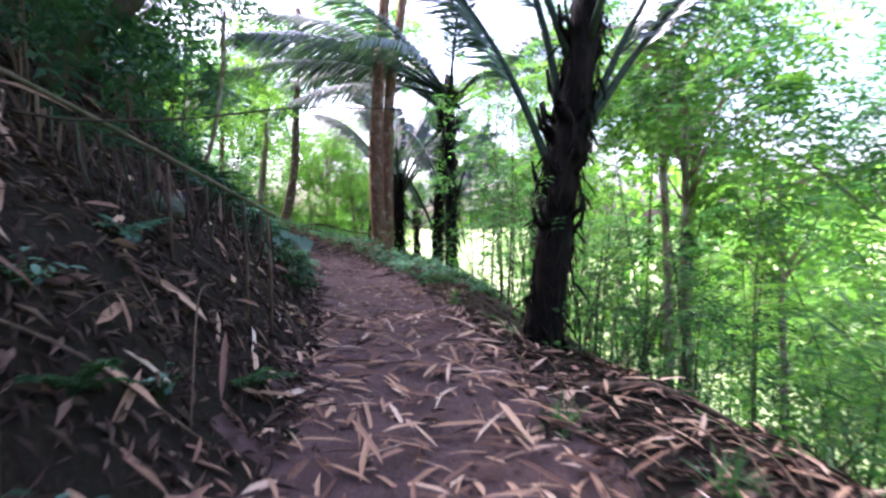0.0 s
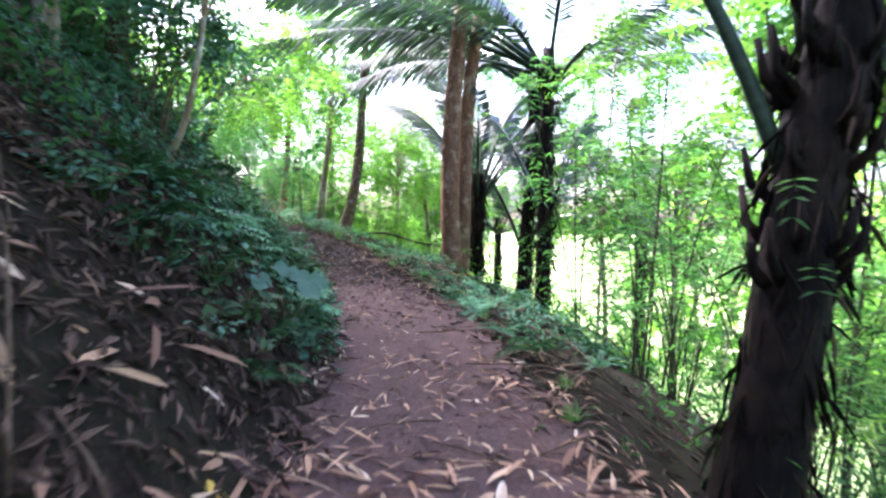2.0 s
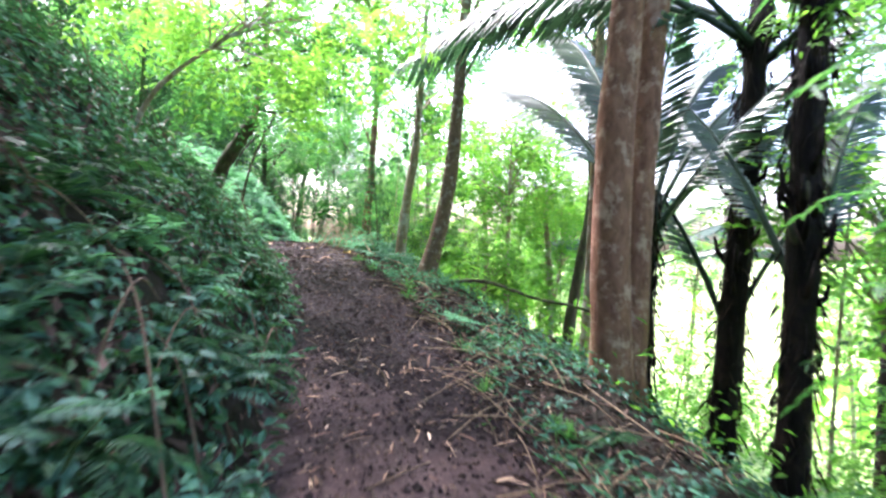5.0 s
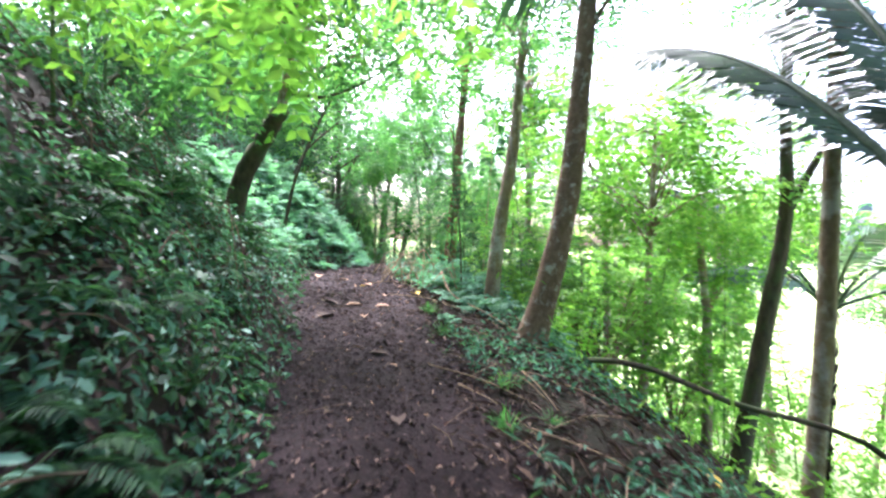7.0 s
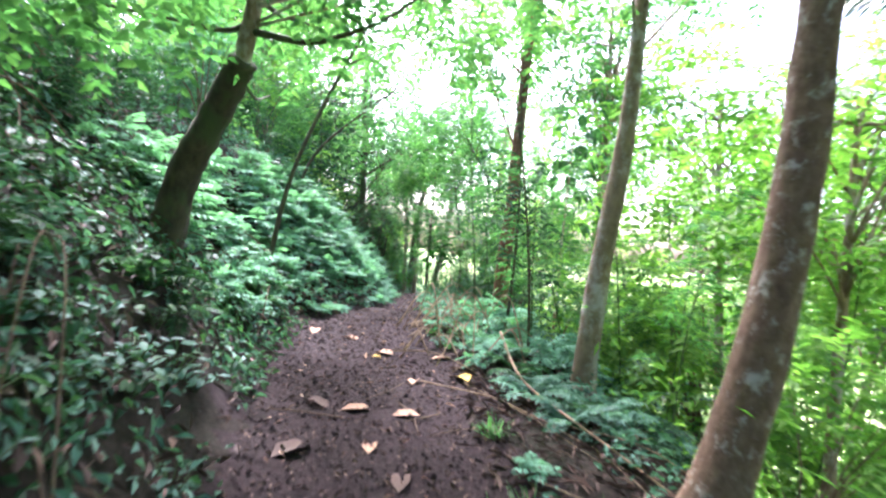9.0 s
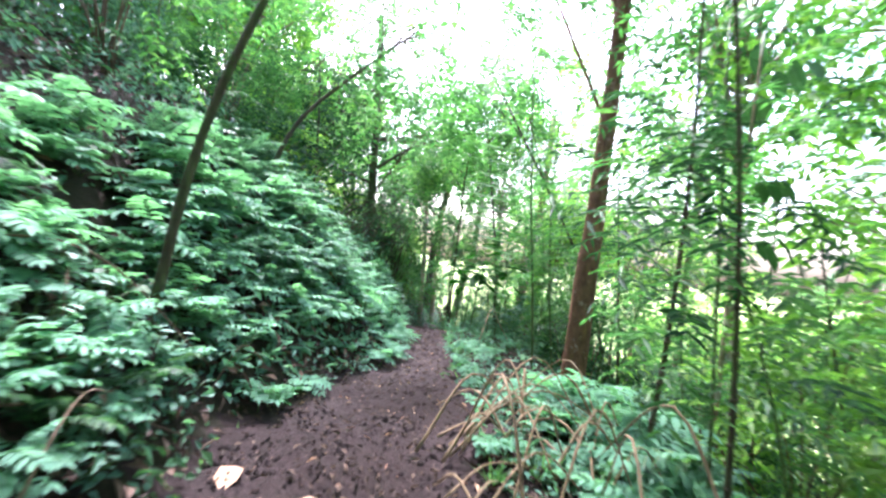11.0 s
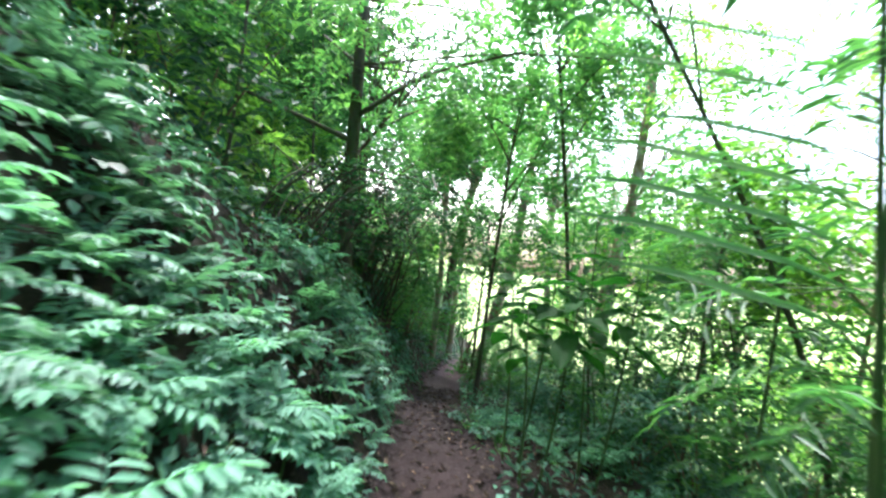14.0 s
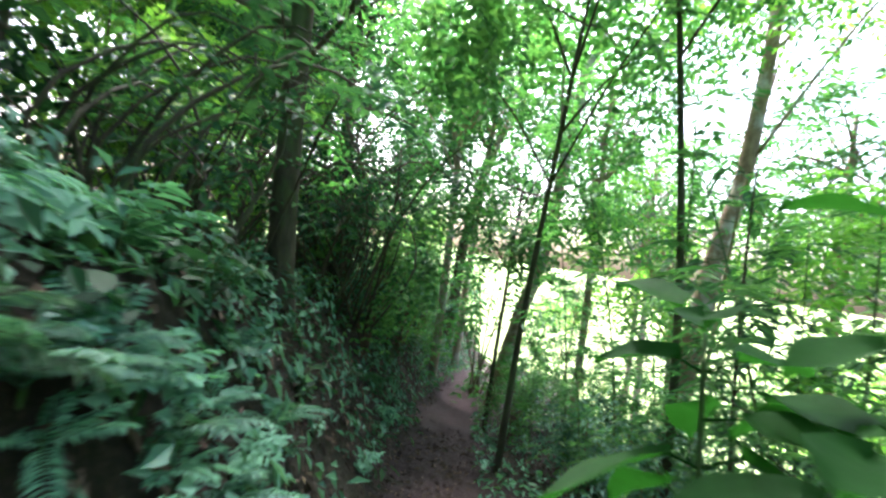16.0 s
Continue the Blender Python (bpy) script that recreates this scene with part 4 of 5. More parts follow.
scatter(107, 50, (4, 17), (-8, -2.2), ["cane_a", "cane_c", "cane_d", "cane_b"], (.8, 1.2), .4, .4)
scatter(131, 22, (15.6, 18.2), (-2.6, -.7), ["shrub_c", "shrub_a", "shrub_e"], (.5, .8), .7, .35)
scatter(158, 42, (13.2, 14.3), (-1.35, -.42), ["teal_c", "lace_a", "deep_b", "lace_b"], (.35, .6), .2, .12)
scatter(133, 40, (13.5, 15.8), (-1.7, -.36), ["deep_b", "deep_b", "fern", "teal_c"], (.35, .65), .25, .14)
scatter(108, 32, (14.6, 18.3), (-7, -1.2), ["shrub_c", "shrub_b", "cane_d", "shrub_a"], (.8, 1.3), .5, .5)
scatter(123, 5, (1.3, 4.6), (-6.5, -2.5), ["forest_b", "forest_a"], (.8, 1.0), .5, 1.0, 6)
# unseen trees behind the start, added to keep sky light off the bank
scatter(124, 5, (.85, 2.1), (-5, 5), ["forest_a", "forest_b"], (.8, 1.0), 1.5, 1.2, 6)
# dense crowns added over the first bank to darken it
scatter(126, 2, (1.2, 4.9), (-5, -2.2), ["forest_d"], (.85, 1.05), .5, 1.0, 6)
# more unseen dense trees behind the start, blocking light
scatter(127, 4, (.75, 2.1), (-5, 5), ["forest_d"], (.85, 1.05), 1.6, 1.2, 6)
# dense crowns added further along the uphill side for shade
scatter(128, 2, (16.2, 17), (-5.5, -3.6), ["forest_d"], (.75, .95), .5, 1.0, 6)
scatter(129, 5, (6.6, 9.8), (-4.5, -2.4), ["forest_d", "forest_b"], (.85, 1.0), .5, 1.2, 6)
scatter(109, 15, (1.4, 10.4), (-11, -2.9), ["forest_b", "forest_c", "forest_a"], (.85, 1.2), .5, 1.3, 6)
scatter(134, 6, (15, 17), (-11, -2.9), ["forest_b", "forest_c", "forest_a"], (.85, 1.2), .5, 1.3, 6)
# shoulder and slope on the valley side
scatter(111, 16, (10.4, 12.2), (.9, 1.9), ["deep_b", "teal_a", "deep_b", "teal_b"], (.35, .6), .5, .3)
scatter(130, 26, (15.2, 17.3), (.7, 2.6), ["shrub_a", "shrub_e", "deep_a", "cane_c"], (.4, .7), .5, .25)
scatter(135, 26, (6.4, 9.4), (.95, 2.0), ["deep_b", "tuft", "teal_c", "fern"], (.4, .7), .4, .25)
scatter(112, 40, (12, 15.5), (.4, 1.5), ["deep_b", "teal_c", "deep_a"], (.45, .75), .25, .18)
scatter(113, 12, (2, 5.2), (3.6, 6.5), ["clump_a", "cane_b", "cane_a", "cane_d"], (.7, 1.15), .5, .4)
scatter(143, 20, (5.0, 7.8), (2.4, 5.5), ["cane_b", "cane_a", "clump_b", "cane_d"], (.6, 1.0), .5, .4)
scatter(144, 24, (2.4, 6.3), (2.3, 4.8), ["clump_a", "clump_b"], (.75, 1.1), .6, .45)
scatter(114, 24, (10.5, 17), (2.4, 6), ["shrub_d", "cane_c", "cane_b", "cane_c"], (.5, .9), .5, .5)
scatter(115, 24, (1.2, 7.6), (5, 15), ["shrub_b", "shrub_d", "cane_b", "clump_a", "clump_b"], (1, 1.7), .5, .7)
scatter(149, 9, (7.8, 11.6), (4.5, 13), ["shrub_d", "cane_b"], (.6, 1.0), .5, .9)
scatter(150, 20, (12, 17.8), (5, 15), ["shrub_d", "shrub_d", "cane_b", "cane_b", "shrub_d"], (.9, 1.5), .5, .7)
scatter(116, 70, (11.5, 16.2), (1.3, 4.5), ["cane_a", "cane_c", "cane_d", "cane_c"], (.6, .95), .5, .25)
scatter(117, 24, (3, 12), (.75, 1.3), ["tuft"], (.5, .9), .1, .3)

scatter(132, 36, (12.4, 16.2), (1.5, 4.5), ["shrub_c", "shrub_a", "shrub_e", "shrub_c"], (.6, .95), .6, .35)
scatter(118, 7, (1.2, 7.6), (5, 15), ["forest_b", "forest_c", "forest_c"], (.8, 1.15), .5, 1.4, 6)
scatter(119, 5, (8, 12), (14, 24), ["forest_c", "forest_b"], (.8, 1.0), .5, 1.6, 6)
scatter(120, 11, (12.6, 17), (6, 16), ["forest_c", "forest_b"], (.75, 1.0), .5, 1.6, 6)
scatter(121, 14, (16.6, 18.5), (-12, -1.8), ["forest_a", "forest_b", "forest_c"], (.8, 1.15), .5, 1.2, 6)
scatter(122, 12, (17.4, 18.5), (3.2, 14), ["forest_c", "forest_b"], (.8, 1.1), .5, 1.4, 6)

# single trees and shrubs that close the view
for kind, x, y, turn, size in (("shrub_c", -15.9, 20.95, 0, 1.6), ("shrub_b", -16.3, 20.3, 10, 1.1), ("shrub_d", -17.5, 19.6, 100, 1.3), ("shrub_b", -15.4, 19.3, 200, 1.0), ("forest_b", -18.6, 20.6, 20, .75), ("forest_c", -20.3, 23.6, 50, .8), ("shrub_d", -18.3, 23.3, 30, 1.1), ("shrub_d", -17.4, 22.1, 130, .9), ("shrub_d", -19.4, 22.3, 220, 1.3), ("shrub_d", -19.2, 24.3, 300, 1.1), ("shrub_d", -16.9, 20.9, 70, 1.0), ("forest_b", -8.9, 22.4, 20, .9), ("forest_b", -10.2, 24.6, 200, .8), ("forest_c", -5.3, 19.4, 140, .78), ("forest_c", -6.9, 22.4, 80, 1.05), ("shrub_d", -6.6, 20.2, 10, 1.3),
                               ("forest_b", -18.3, 27.2, 30, .72), ("forest_b", -19.6, 29.2, 200, .8), ("forest_a", -19.2, 25.6, 90, .75), ("forest_b", -16.6, 28.6, 10, .7), ("forest_c", -15.2, 28.6, 60, .7),
                               ("forest_c", -12.2, 25.4, 5, .6), ("forest_c", -11.0, 24.6, 250, .62), ("forest_b", -13.4, 28.4, 50, .75), ("shrub_b", -18.0, 27.9, 40, 1.2), ("shrub_b", -17.9, 26.0, 100, 1.0),
                               ("forest_c", .9, 15.6, 15, .85), ("forest_c", 2.0, 13.8, 110, .85), ("forest_b", 4.3, 10.9, 210, .9), ("forest_c", 5.4, 9.4, 310, .85), ("forest_b", 3.2, 8.2, 40, .75)):
    put(kind, x, y, turn, size)

# ---------------------------------------------------------------- ground cover and litter


def stretch(rng, n, k_range, u_range):
    """Places spread evenly over a stretch of the trail and a band beside it."""
    ks = np.linspace(*k_range, 400)
    P = np.array([tuple(along(k)[0]) for k in ks])
    s = np.concatenate([[0], np.cumsum(np.linalg.norm(np.diff(P, axis=0), axis=1))])
    k = np.interp(rng.uniform(0, s[-1], n), s, ks)
    u = rng.uniform(*u_range, n)
    return np.array([off_trail(a, b) for a, b in zip(k, u)])


def carpet(name, label, category, seed, n, k_range, u_range, rise, L, W, mat, clump=-2.0, tilt=.5, off=True, fine=False, lift=.01, curl=.15):
    rng = np.random.RandomState(seed)
    P = stretch(rng, n, k_range, u_range)
    x, y = P[:, 0], P[:, 1]
    u, h, w = lay(x, y)
    keep = np.sin(1.9 * x + 1.3 * np.sin(2.3 * y)) + np.sin(2.6 * y - 1.7 * np.sin(1.4 * x)) + rng.normal(0, .35, n) > clump
    if off:
        keep &= np.abs(u) > w + .05 - .15 * rng.rand(n)
    x, y = x[keep], y[keep]
    m = len(x)
    g = height(x, y)
    e = .04
    nor = unit(np.stack([(g - height(x + e, y)) / e, (g - height(x, y + e)) / e, np.ones(m)], 1) + rng.normal(0, tilt, (m, 3)) * [1, 1, .3])
    z = g + lift + rise * rng.rand(m) ** 1.6
    way = np.cross(nor, rng.normal(size=(m, 3)))
    sh = Shape()
    sh.add(*leaves(np.stack([x, y, z], 1), way, nor, rng.uniform(*L, m), rng.uniform(*W, m), .22, curl, fine))
    return tagged(new(name, sh.mesh(name, mat, fine)), label, category, kind="stuff")


carpet("leaf_litter", "dry pinkish-tan bamboo leaves strewn on the trail", "leaf litter", 201, 2100, (2.2, 4.95), (-.85, 1.6), .07, (.07, .34), (.01, .042), DRY, off=False, fine=True, tilt=.25, lift=.012)
carpet("leaf_litter", "thinning dry bamboo leaves on the trail", "leaf litter", 202, 420, (4.6, 9), (-.7, 1.3), .03, (.06, .18), (.008, .022), DRY, off=False, fine=True, tilt=.25, lift=.012)
carpet("leaf_litter", "brown bamboo leaves on the shelf beside the trail", "leaf litter", 227, 900, (2.2, 4.8), (1.3, 2.7), .05, (.07, .3), (.01, .035), DRY, off=False, fine=True, tilt=.3, lift=.012)
carpet("leaf_litter", "dark rotting leaves on the shelf beside the trail", "leaf litter", 228, 3200, (2.2, 4.8), (.8, 2.9), .05, (.05, .2), (.01, .035), DRY_DARK, off=False, tilt=.35)
carpet("leaf_litter", "scattered dry leaves where the trail clears", "leaf litter", 225, 420, (4.6, 6.0), (-.7, 1.3), .04, (.06, .26), (.01, .03), DRY, off=False, fine=True, tilt=.25, lift=.012)
carpet("leaf_litter", "dark rotting leaves on the shaded bank", "leaf litter", 203, 16000, (2, 6.4), (-3.8, -.5), .08, (.06, .17), (.012, .035), DRY_DARK, tilt=.45)
carpet("leaf_litter", "dry leaves caught on the shaded bank", "leaf litter", 204, 230, (2, 4.9), (-2.6, -.6), .12, (.15, .45), (.02, .06), DRY, fine=True, tilt=.5)
carpet("leaf_litter", "small brown leaf bits trodden into the trail", "leaf litter", 205, 11000, (6.5, 15.8), (-.85, 1.3), .02, (.02, .07), (.01, .03), DRY_DARK, off=False, tilt=.3)
carpet("leaf_litter", "pale dry leaf bits on the trail", "leaf litter", 206, 260, (6, 15), (-.6, .8), .02, (.03, .09), (.012, .03), DRY, off=False, tilt=.3)
carpet("leaf_litter", "brown litter below the trail", "leaf litter", 207, 5200, (2, 13), (.6, 4.0), .05, (.07, .2), (.015, .04), DRY_DARK, tilt=.4)
carpet("leaf_litter", "dark twiggy litter on the crumbling trail edge", "leaf litter", 226, 4200, (7.4, 12), (.55, 2.2), .06, (.05, .2), (.006, .03), DRY_DARK, tilt=.5)
carpet("leaf_litter", "brown litter between the bank plants", "leaf litter", 208, 8000, (5, 13), (-4.2, -.4), .24, (.05, .16), (.02, .05), DRY_DARK, tilt=.4)
carpet("undergrowth", "low leafy creepers covering the bank", "undergrowth", 211, 25000, (5.3, 11.8), (-4.6, -.6), .26, (.05, .11), (.026, .055), LEAF_DEEP, -.7, .5)
carpet("undergrowth", "bluish-green low leaves covering the bank", "undergrowth", 212, 36000, (5.5, 17.5), (-4.6, -.4), .3, (.05, .12), (.024, .05), LEAF_TEAL, -1.25, .5)
carpet("undergrowth", "green thicket leaves high on the bank", "undergrowth", 213, 16000, (3.0, 18.2), (-10, -2.6), .9, (.07, .15), (.03, .06), LEAF_DEEP, -.6, .7)
carpet("undergrowth", "low bluish-green leaves beside the narrow trail", "undergrowth", 214, 9000, (11, 17), (.3, 3.0), .28, (.04, .1), (.02, .045), LEAF_TEAL, -.6, .5)
carpet("undergrowth", "green leaves and grass on the valley slope", "undergrowth", 215, 9000, (1.5, 8), (1.7, 9), .8, (.07, .17), (.02, .045), LEAF_MID, -.7, .8)
carpet("undergrowth", "bright green leaves on the open valley slope", "undergrowth", 220, 9000, (8, 17.5), (1.9, 9), .8, (.07, .17), (.02, .045), LEAF_BACKLIT, -.7, .8)
carpet("undergrowth", "yellow-green leaves in the light below the trail", "undergrowth", 216, 15000, (1.2, 18), (6, 20), 1.3, (.12, .26), (.04, .09), LEAF_BACKLIT, -.9, .8)
carpet("undergrowth", "dark and bluish leaves on the steep bank at the bend", "undergrowth", 218, 4500, (13.4, 17.6), (-2.7, -.34), .22, (.05, .12), (.026, .055), LEAF_DEEP, -.5, .6)
carpet("leaf_litter", "brown dead leaves on the steep bank at the bend", "leaf litter", 224, 4200, (13.6, 16.8), (-2.2, -.3), .03, (.03, .1), (.016, .04), DRY_DARK, tilt=.5)
carpet("undergrowth", "low ferny leaves on the shoulder below the trail", "undergrowth", 219, 6500, (6.2, 11.5), (.8, 2.6), .2, (.05, .12), (.018, .04), LEAF_TEAL, -.4, .6)
carpet("far_woods", "hazy green woods beyond the valley", "woods", 223, 6500, (1, 18), (28, 80), 15, (.9, 2.0), (.5, 1.1), LEAF_BACKLIT, -3, .9)
carpet("grass", "short grass blades at the trail edges", "grass", 217, 2600, (5, 16), (-1.2, 1.5), .02, (.05, .14), (.006, .01), LEAF_MID, .1, .9)


def clods(seed, n, k_range=(2.2, 16), mat=SOIL):
    rng = np.random.RandomState(seed)
    P = stretch(rng, n, k_range, (-.75, 1.1))
    r = rng.uniform(.004, .016, n) * (1 + (rng.rand(n) < .05))
    O = np.array([[1, 0, 0], [-1, 0, 0], [0, 1, 0], [0, -1, 0], [0, 0, .8], [0, 0, -.8]])
    V = np.stack([P[:, 0], P[:, 1], height(P[:, 0], P[:, 1]) + r * .2], 1)[:, None] + O[None] * r[:, None, None] * rng.uniform(.6, 1.3, (n, 6, 3))
    T = np.array([[0, 2, 4], [2, 1, 4], [1, 3, 4], [3, 0, 4], [2, 0, 5], [1, 2, 5], [3, 1, 5], [0, 3, 5]])
    F = (np.arange(n)[:, None, None] * 6 + T).reshape(-1, 3)
    tagged(new("soil_clods", mesh_of("soil_clods", V.reshape(-1, 3), F, mat, False)), "loose crumbs of reddish-brown soil on the trail", "soil", kind="stuff")


clods(221, 3600)
# crumbs in the same shade-darkened soil colour
clods(222, 7000, (7.8, 12.2), SOIL_SHADED)

# ---------------------------------------------------------------- single leaves and sticks


def fallen_leaf(x, y, L, W, turn, mat, label, lift=.012):
    sh = Shape()
    sh.add(*leaves([[-L / 2, 0, 0]], [[1, 0, 0]], [[0, .1, 1]], L, W, .2, .12, True))
    ob = new("fallen_leaf", sh.mesh("fallen_leaf", mat))
    e = .05
    gxx, gyy = (ground_z(x + e, y) - ground_z(x - e, y)) / (2 * e), (ground_z(x, y + e) - ground_z(x, y - e)) / (2 * e)
    slope = Vector((-gxx, -gyy, 1)).normalized().to_track_quat("Z", "Y").to_matrix().to_4x4()
    ob.matrix_world = Matrix.Translation((x, y, ground_z(x, y) + lift)) @ slope @ pose(0, 0, 0, 0, 0, turn)
    return tagged(ob, label, "leaf", "leaves fallen on the trail")


for x, y, L, W, turn in ((-7.77, 15.47, .24, .13, 20), (-7.47, 15.64, .2, .12, 100), (-9.72, 16.6, .22, .13, -30), (-8.63, 16.57, .24, .13, 170), (-8.2, 16.9, .2, .11, 60), (-9.3, 16.75, .19, .12, 15), (-7.3, 15.15, .18, .1, 70), (-7.9, 16.2, .2, .12, 130)):
    fallen_leaf(x, y, L, W, turn, DRY, "broad pale-brown leaf lying on the trail")
for x, y, L, W, turn in ((-7.56, 14.79, .3, .17, 40), (-6.9, 15.0, .22, .12, 80), (-6.2, 14.2, .2, .12, 10), (-5.2, 13.3, .2, .12, 120), (-8.0, 15.3, .22, .13, -60)):
    fallen_leaf(x, y, L, W, turn, DRY_DARK, "dark rotting leaf on the trail")
for x, y, L, W, turn in ((-3.62, 14.92, .26, .14, 30), (-7.68, 16.56, .24, .14, 80), (-8.56, 16.41, .09, .06, 20), (-1.05, 4.75, .26, .06, 80)):
    fallen_leaf(x, y, L, W, turn, YELLOW, "yellow fallen leaf beside the trail", .03)
for x, y, L, W, turn in ((-5.92, 15.33, .1, .07, 0), (-6.32, 14.66, .07, .05, 50), (-5.91, 14.06, .08, .05, 20), (-6.92, 14.48, .05, .04, 90), (-8.66, 15.65, .06, .05, 40), (-1.48, 8.38, .22, .03, -40), (-2.3, 8.8, .2, .03, 10), (-1.95, 8.4, .3, .035, 160), (-1.5, 7.95, .3, .02, 10)):
    fallen_leaf(x, y, L, W, turn, DRY, "small pale leaf fragment on the soil")


def stick(points, r0, r1, mat, label, name="dry_stick", group="", sides=6, cat="stick"):
    root = Vector(points[0])
    sh = Shape()
    sh.add(*tube(bend([Vector(p) - root for p in points], 5), r0, r1, sides, .1, np.random.RandomState(int(abs(root.x * 100)) % 1000)))
    ob = new(name, sh.mesh(name, mat))
    ob.location = root
    return tagged(ob, label, cat, group)


def strewn(seed, n, k_range, u_range, length, mat, label, group, spread=25, arch=0.0, pile=.12, r=(.006, .012)):
    """Dry sticks lying along the trail, one over another."""
    rng = np.random.RandomState(seed)
    for i in range(n):
        k, u = rng.uniform(*k_range), rng.uniform(*u_range)
        p, d = along(k)
        x, y = off_trail(k, u)
        a = math.atan2(d.y, d.x) + radians(rng.uniform(-spread, spread))
        l = rng.uniform(*length)
        dx, dy = math.cos(a) * l / 2, math.sin(a) * l / 2
        lift = rng.rand() * pile + .012
        za, zb = ground_z(x - dx, y - dy), ground_z(x + dx, y + dy)
        zm = max(ground_z(x, y), (za + zb) / 2)
        stick([(x - dx, y - dy, za + .01), (x + rng.uniform(-.04, .04), y + rng.uniform(-.04, .04), zm + lift + arch * l * rng.rand()), (x + dx, y + dy, zb + lift * .6)], rng.uniform(*r), rng.uniform(.003, .006), mat, label, group=group, sides=5)


strewn(231, 60, (6.6, 9.4), (.6, 1.45), (.25, 1.0), STICK, "dry straw-coloured stick lying along the trail edge", "sticks along the trail edge", 70, .05, .1, (.002, .0055))
strewn(232, 42, (11.35, 12.3), (.5, 1.5), (.4, 1.0), STICK, "dry bent stalk in a heap beside the trail", "dry stalks heaped beside the trail", 80, .45, .3)
strewn(233, 44, (7.8, 11.6), (.6, 1.9), (.4, 1.4), STICK, "dry stick below the trail edge", "sticks along the trail edge", 75, 0, .1, (.002, .006))
strewn(234, 34, (2.6, 11), (-.6, .7), (.2, .6), TWIG, "thin brown twig on the trail", "twigs on the trail", 80, 0, .01, (.003, .006))
strewn(235, 60, (7, 12.2), (-3.0, -.75), (.4, 1.6), TWIG, "thin dead branch caught on the bank", "dead branches on the bank", 50, .2, .35, (.004, .009))
strewn(236, 34, (3, 6.5), (-2.8, -.7), (.4, 1.4), TWIG, "dead branch lying on the dark bank", "dead branches on the bank", 60, .1, .2, (.003, .008))
strewn(237, 26, (2.5, 6.5), (.7, 2.2), (.5, 1.6), TWIG, "dead stick on the slope below the trail", "sticks below the trail", 85, .1, .12, (.003, .008))
stick([(-8.0, 17.6, ground_z(-8.0, 17.6) + .25), (-7.3, 16.9, 2.02), (-6.4, 16.35, 1.9), (-5.85, 16.25, ground_z(-5.85, 16.25) + .03)], .014, .007, STICK, "long pale dry pole leaning along the trail edge")
stick([(1.2, 3.5, ground_z(1.2, 3.5) + .02), (1.9, 3.55, ground_z(1.9, 3.55) + .06), (3.2, 3.7, ground_z(3.2, 3.7) + .04)], .03, .02, TWIG, "fallen brown pole on the slope edge")
stick([(-5.2, 15.65, ground_z(-5.2, 15.65)), (-4.4, 15.62, 1.72), (-3.6, 15.68, 1.52), (-2.5, 16.0, 1.2), (-1.8, 16.2, ground_z(-1.8, 16.2) + .1)], .03, .022, BARK_DARK, "dark fallen branch across the slope", "fallen_branch", cat="branch")
stick([(-11.9, 22.3, ground_z(-11.9, 22.3)), (-11.4, 21.2, 2.42), (-11.05, 20.5, 2.66), (-10.75, 19.9, ground_z(-10.75, 19.9) + .3)], .006, .004, STICK, "thin pale dry stalk leaning in the undergrowth")
stick([(-1.98, 2.78, ground_z(-1.98, 2.78) - .03), (-1.5, 2.8, 2.3), (-.9, 2.82, 2.29), (-.3, 2.84, 2.33), (.3, 2.87, 2.31)], .009, .003, BARK_DARK, "thin dark branch reaching from the bank over the trail", "bare_branch", cat="branch")
stick([(-14.3, 21.35, ground_z(-14.3, 21.35)), (-14.35, 21.3, 2.98), (-14.5, 21.2, 3.35)], .007, .004, TWIG, "bare brown sapling stalk on the bank")

# ---------------------------------------------------------------- the bamboo rail on the bank
rail = rooted("bamboo_rail", -.9, 3.68, "old bamboo rail with hanging dead leaves on the bank", "fence")
pole = Shape()
pole.add(*tube(bend(loc(rail, [(-.82, 3.78, 1.79), (-1.45, 3.15, 2.27), (-2.0, 2.6, 2.66), (-2.75, 1.9, 3.12)]), 6), .012, .018, 8, .05))
part("pole", pole, BAMBOO_OLD, rail)
for x, y, top in ((-.86, 3.74, 1.8), (-.97, 3.62, 1.88), (-1.3, 3.3, 2.12), (-1.75, 2.85, 2.46), (-2.2, 2.42, 2.76)):
    po = Shape()
    po.add(*tube(loc(rail, [(x, y, ground_z(x, y) - .1), (x + .02, y - .02, (ground_z(x, y) + top) / 2), (x, y, top)]), .014, .01, 6, .15, np.random.RandomState(int(-x * 100))))
    part("post", po, TWIG, rail)
stake_rng = np.random.RandomState(78)
for k in np.linspace(.04, .95, 22):
    x, y, top = -.82 - 1.9 * k, 3.78 - 1.85 * k, 1.77 + 1.33 * k
    l, a = stake_rng.uniform(.25, .55), stake_rng.uniform(-.14, .14)
    sk = Shape()
    sk.add(*tube(loc(rail, [(x, y, top), (x + a * .5, y - a * .5, top - l * .5), (x + a + .03, y - a + .03, max(top - l, ground_z(x, y) - .05))]), .011, .007, 5, .2, stake_rng))
    part("stake", sk, STEM_DARK, rail)
fr = Shape()
rr = np.random.RandomState(77)
k = rr.rand(110)
base = np.stack([-.82 - 1.9 * k, 3.78 - 1.85 * k, 1.79 + 1.3 * k - .02], 1) - np.array(rail.location)
fr.add(*leaves(base, rr.normal(0, .25, (110, 3)) + [0, 0, -1], rr.normal(size=(110, 3)), rr.uniform(.12, .45, 110), rr.uniform(.012, .035, 110), .2, .2, True))
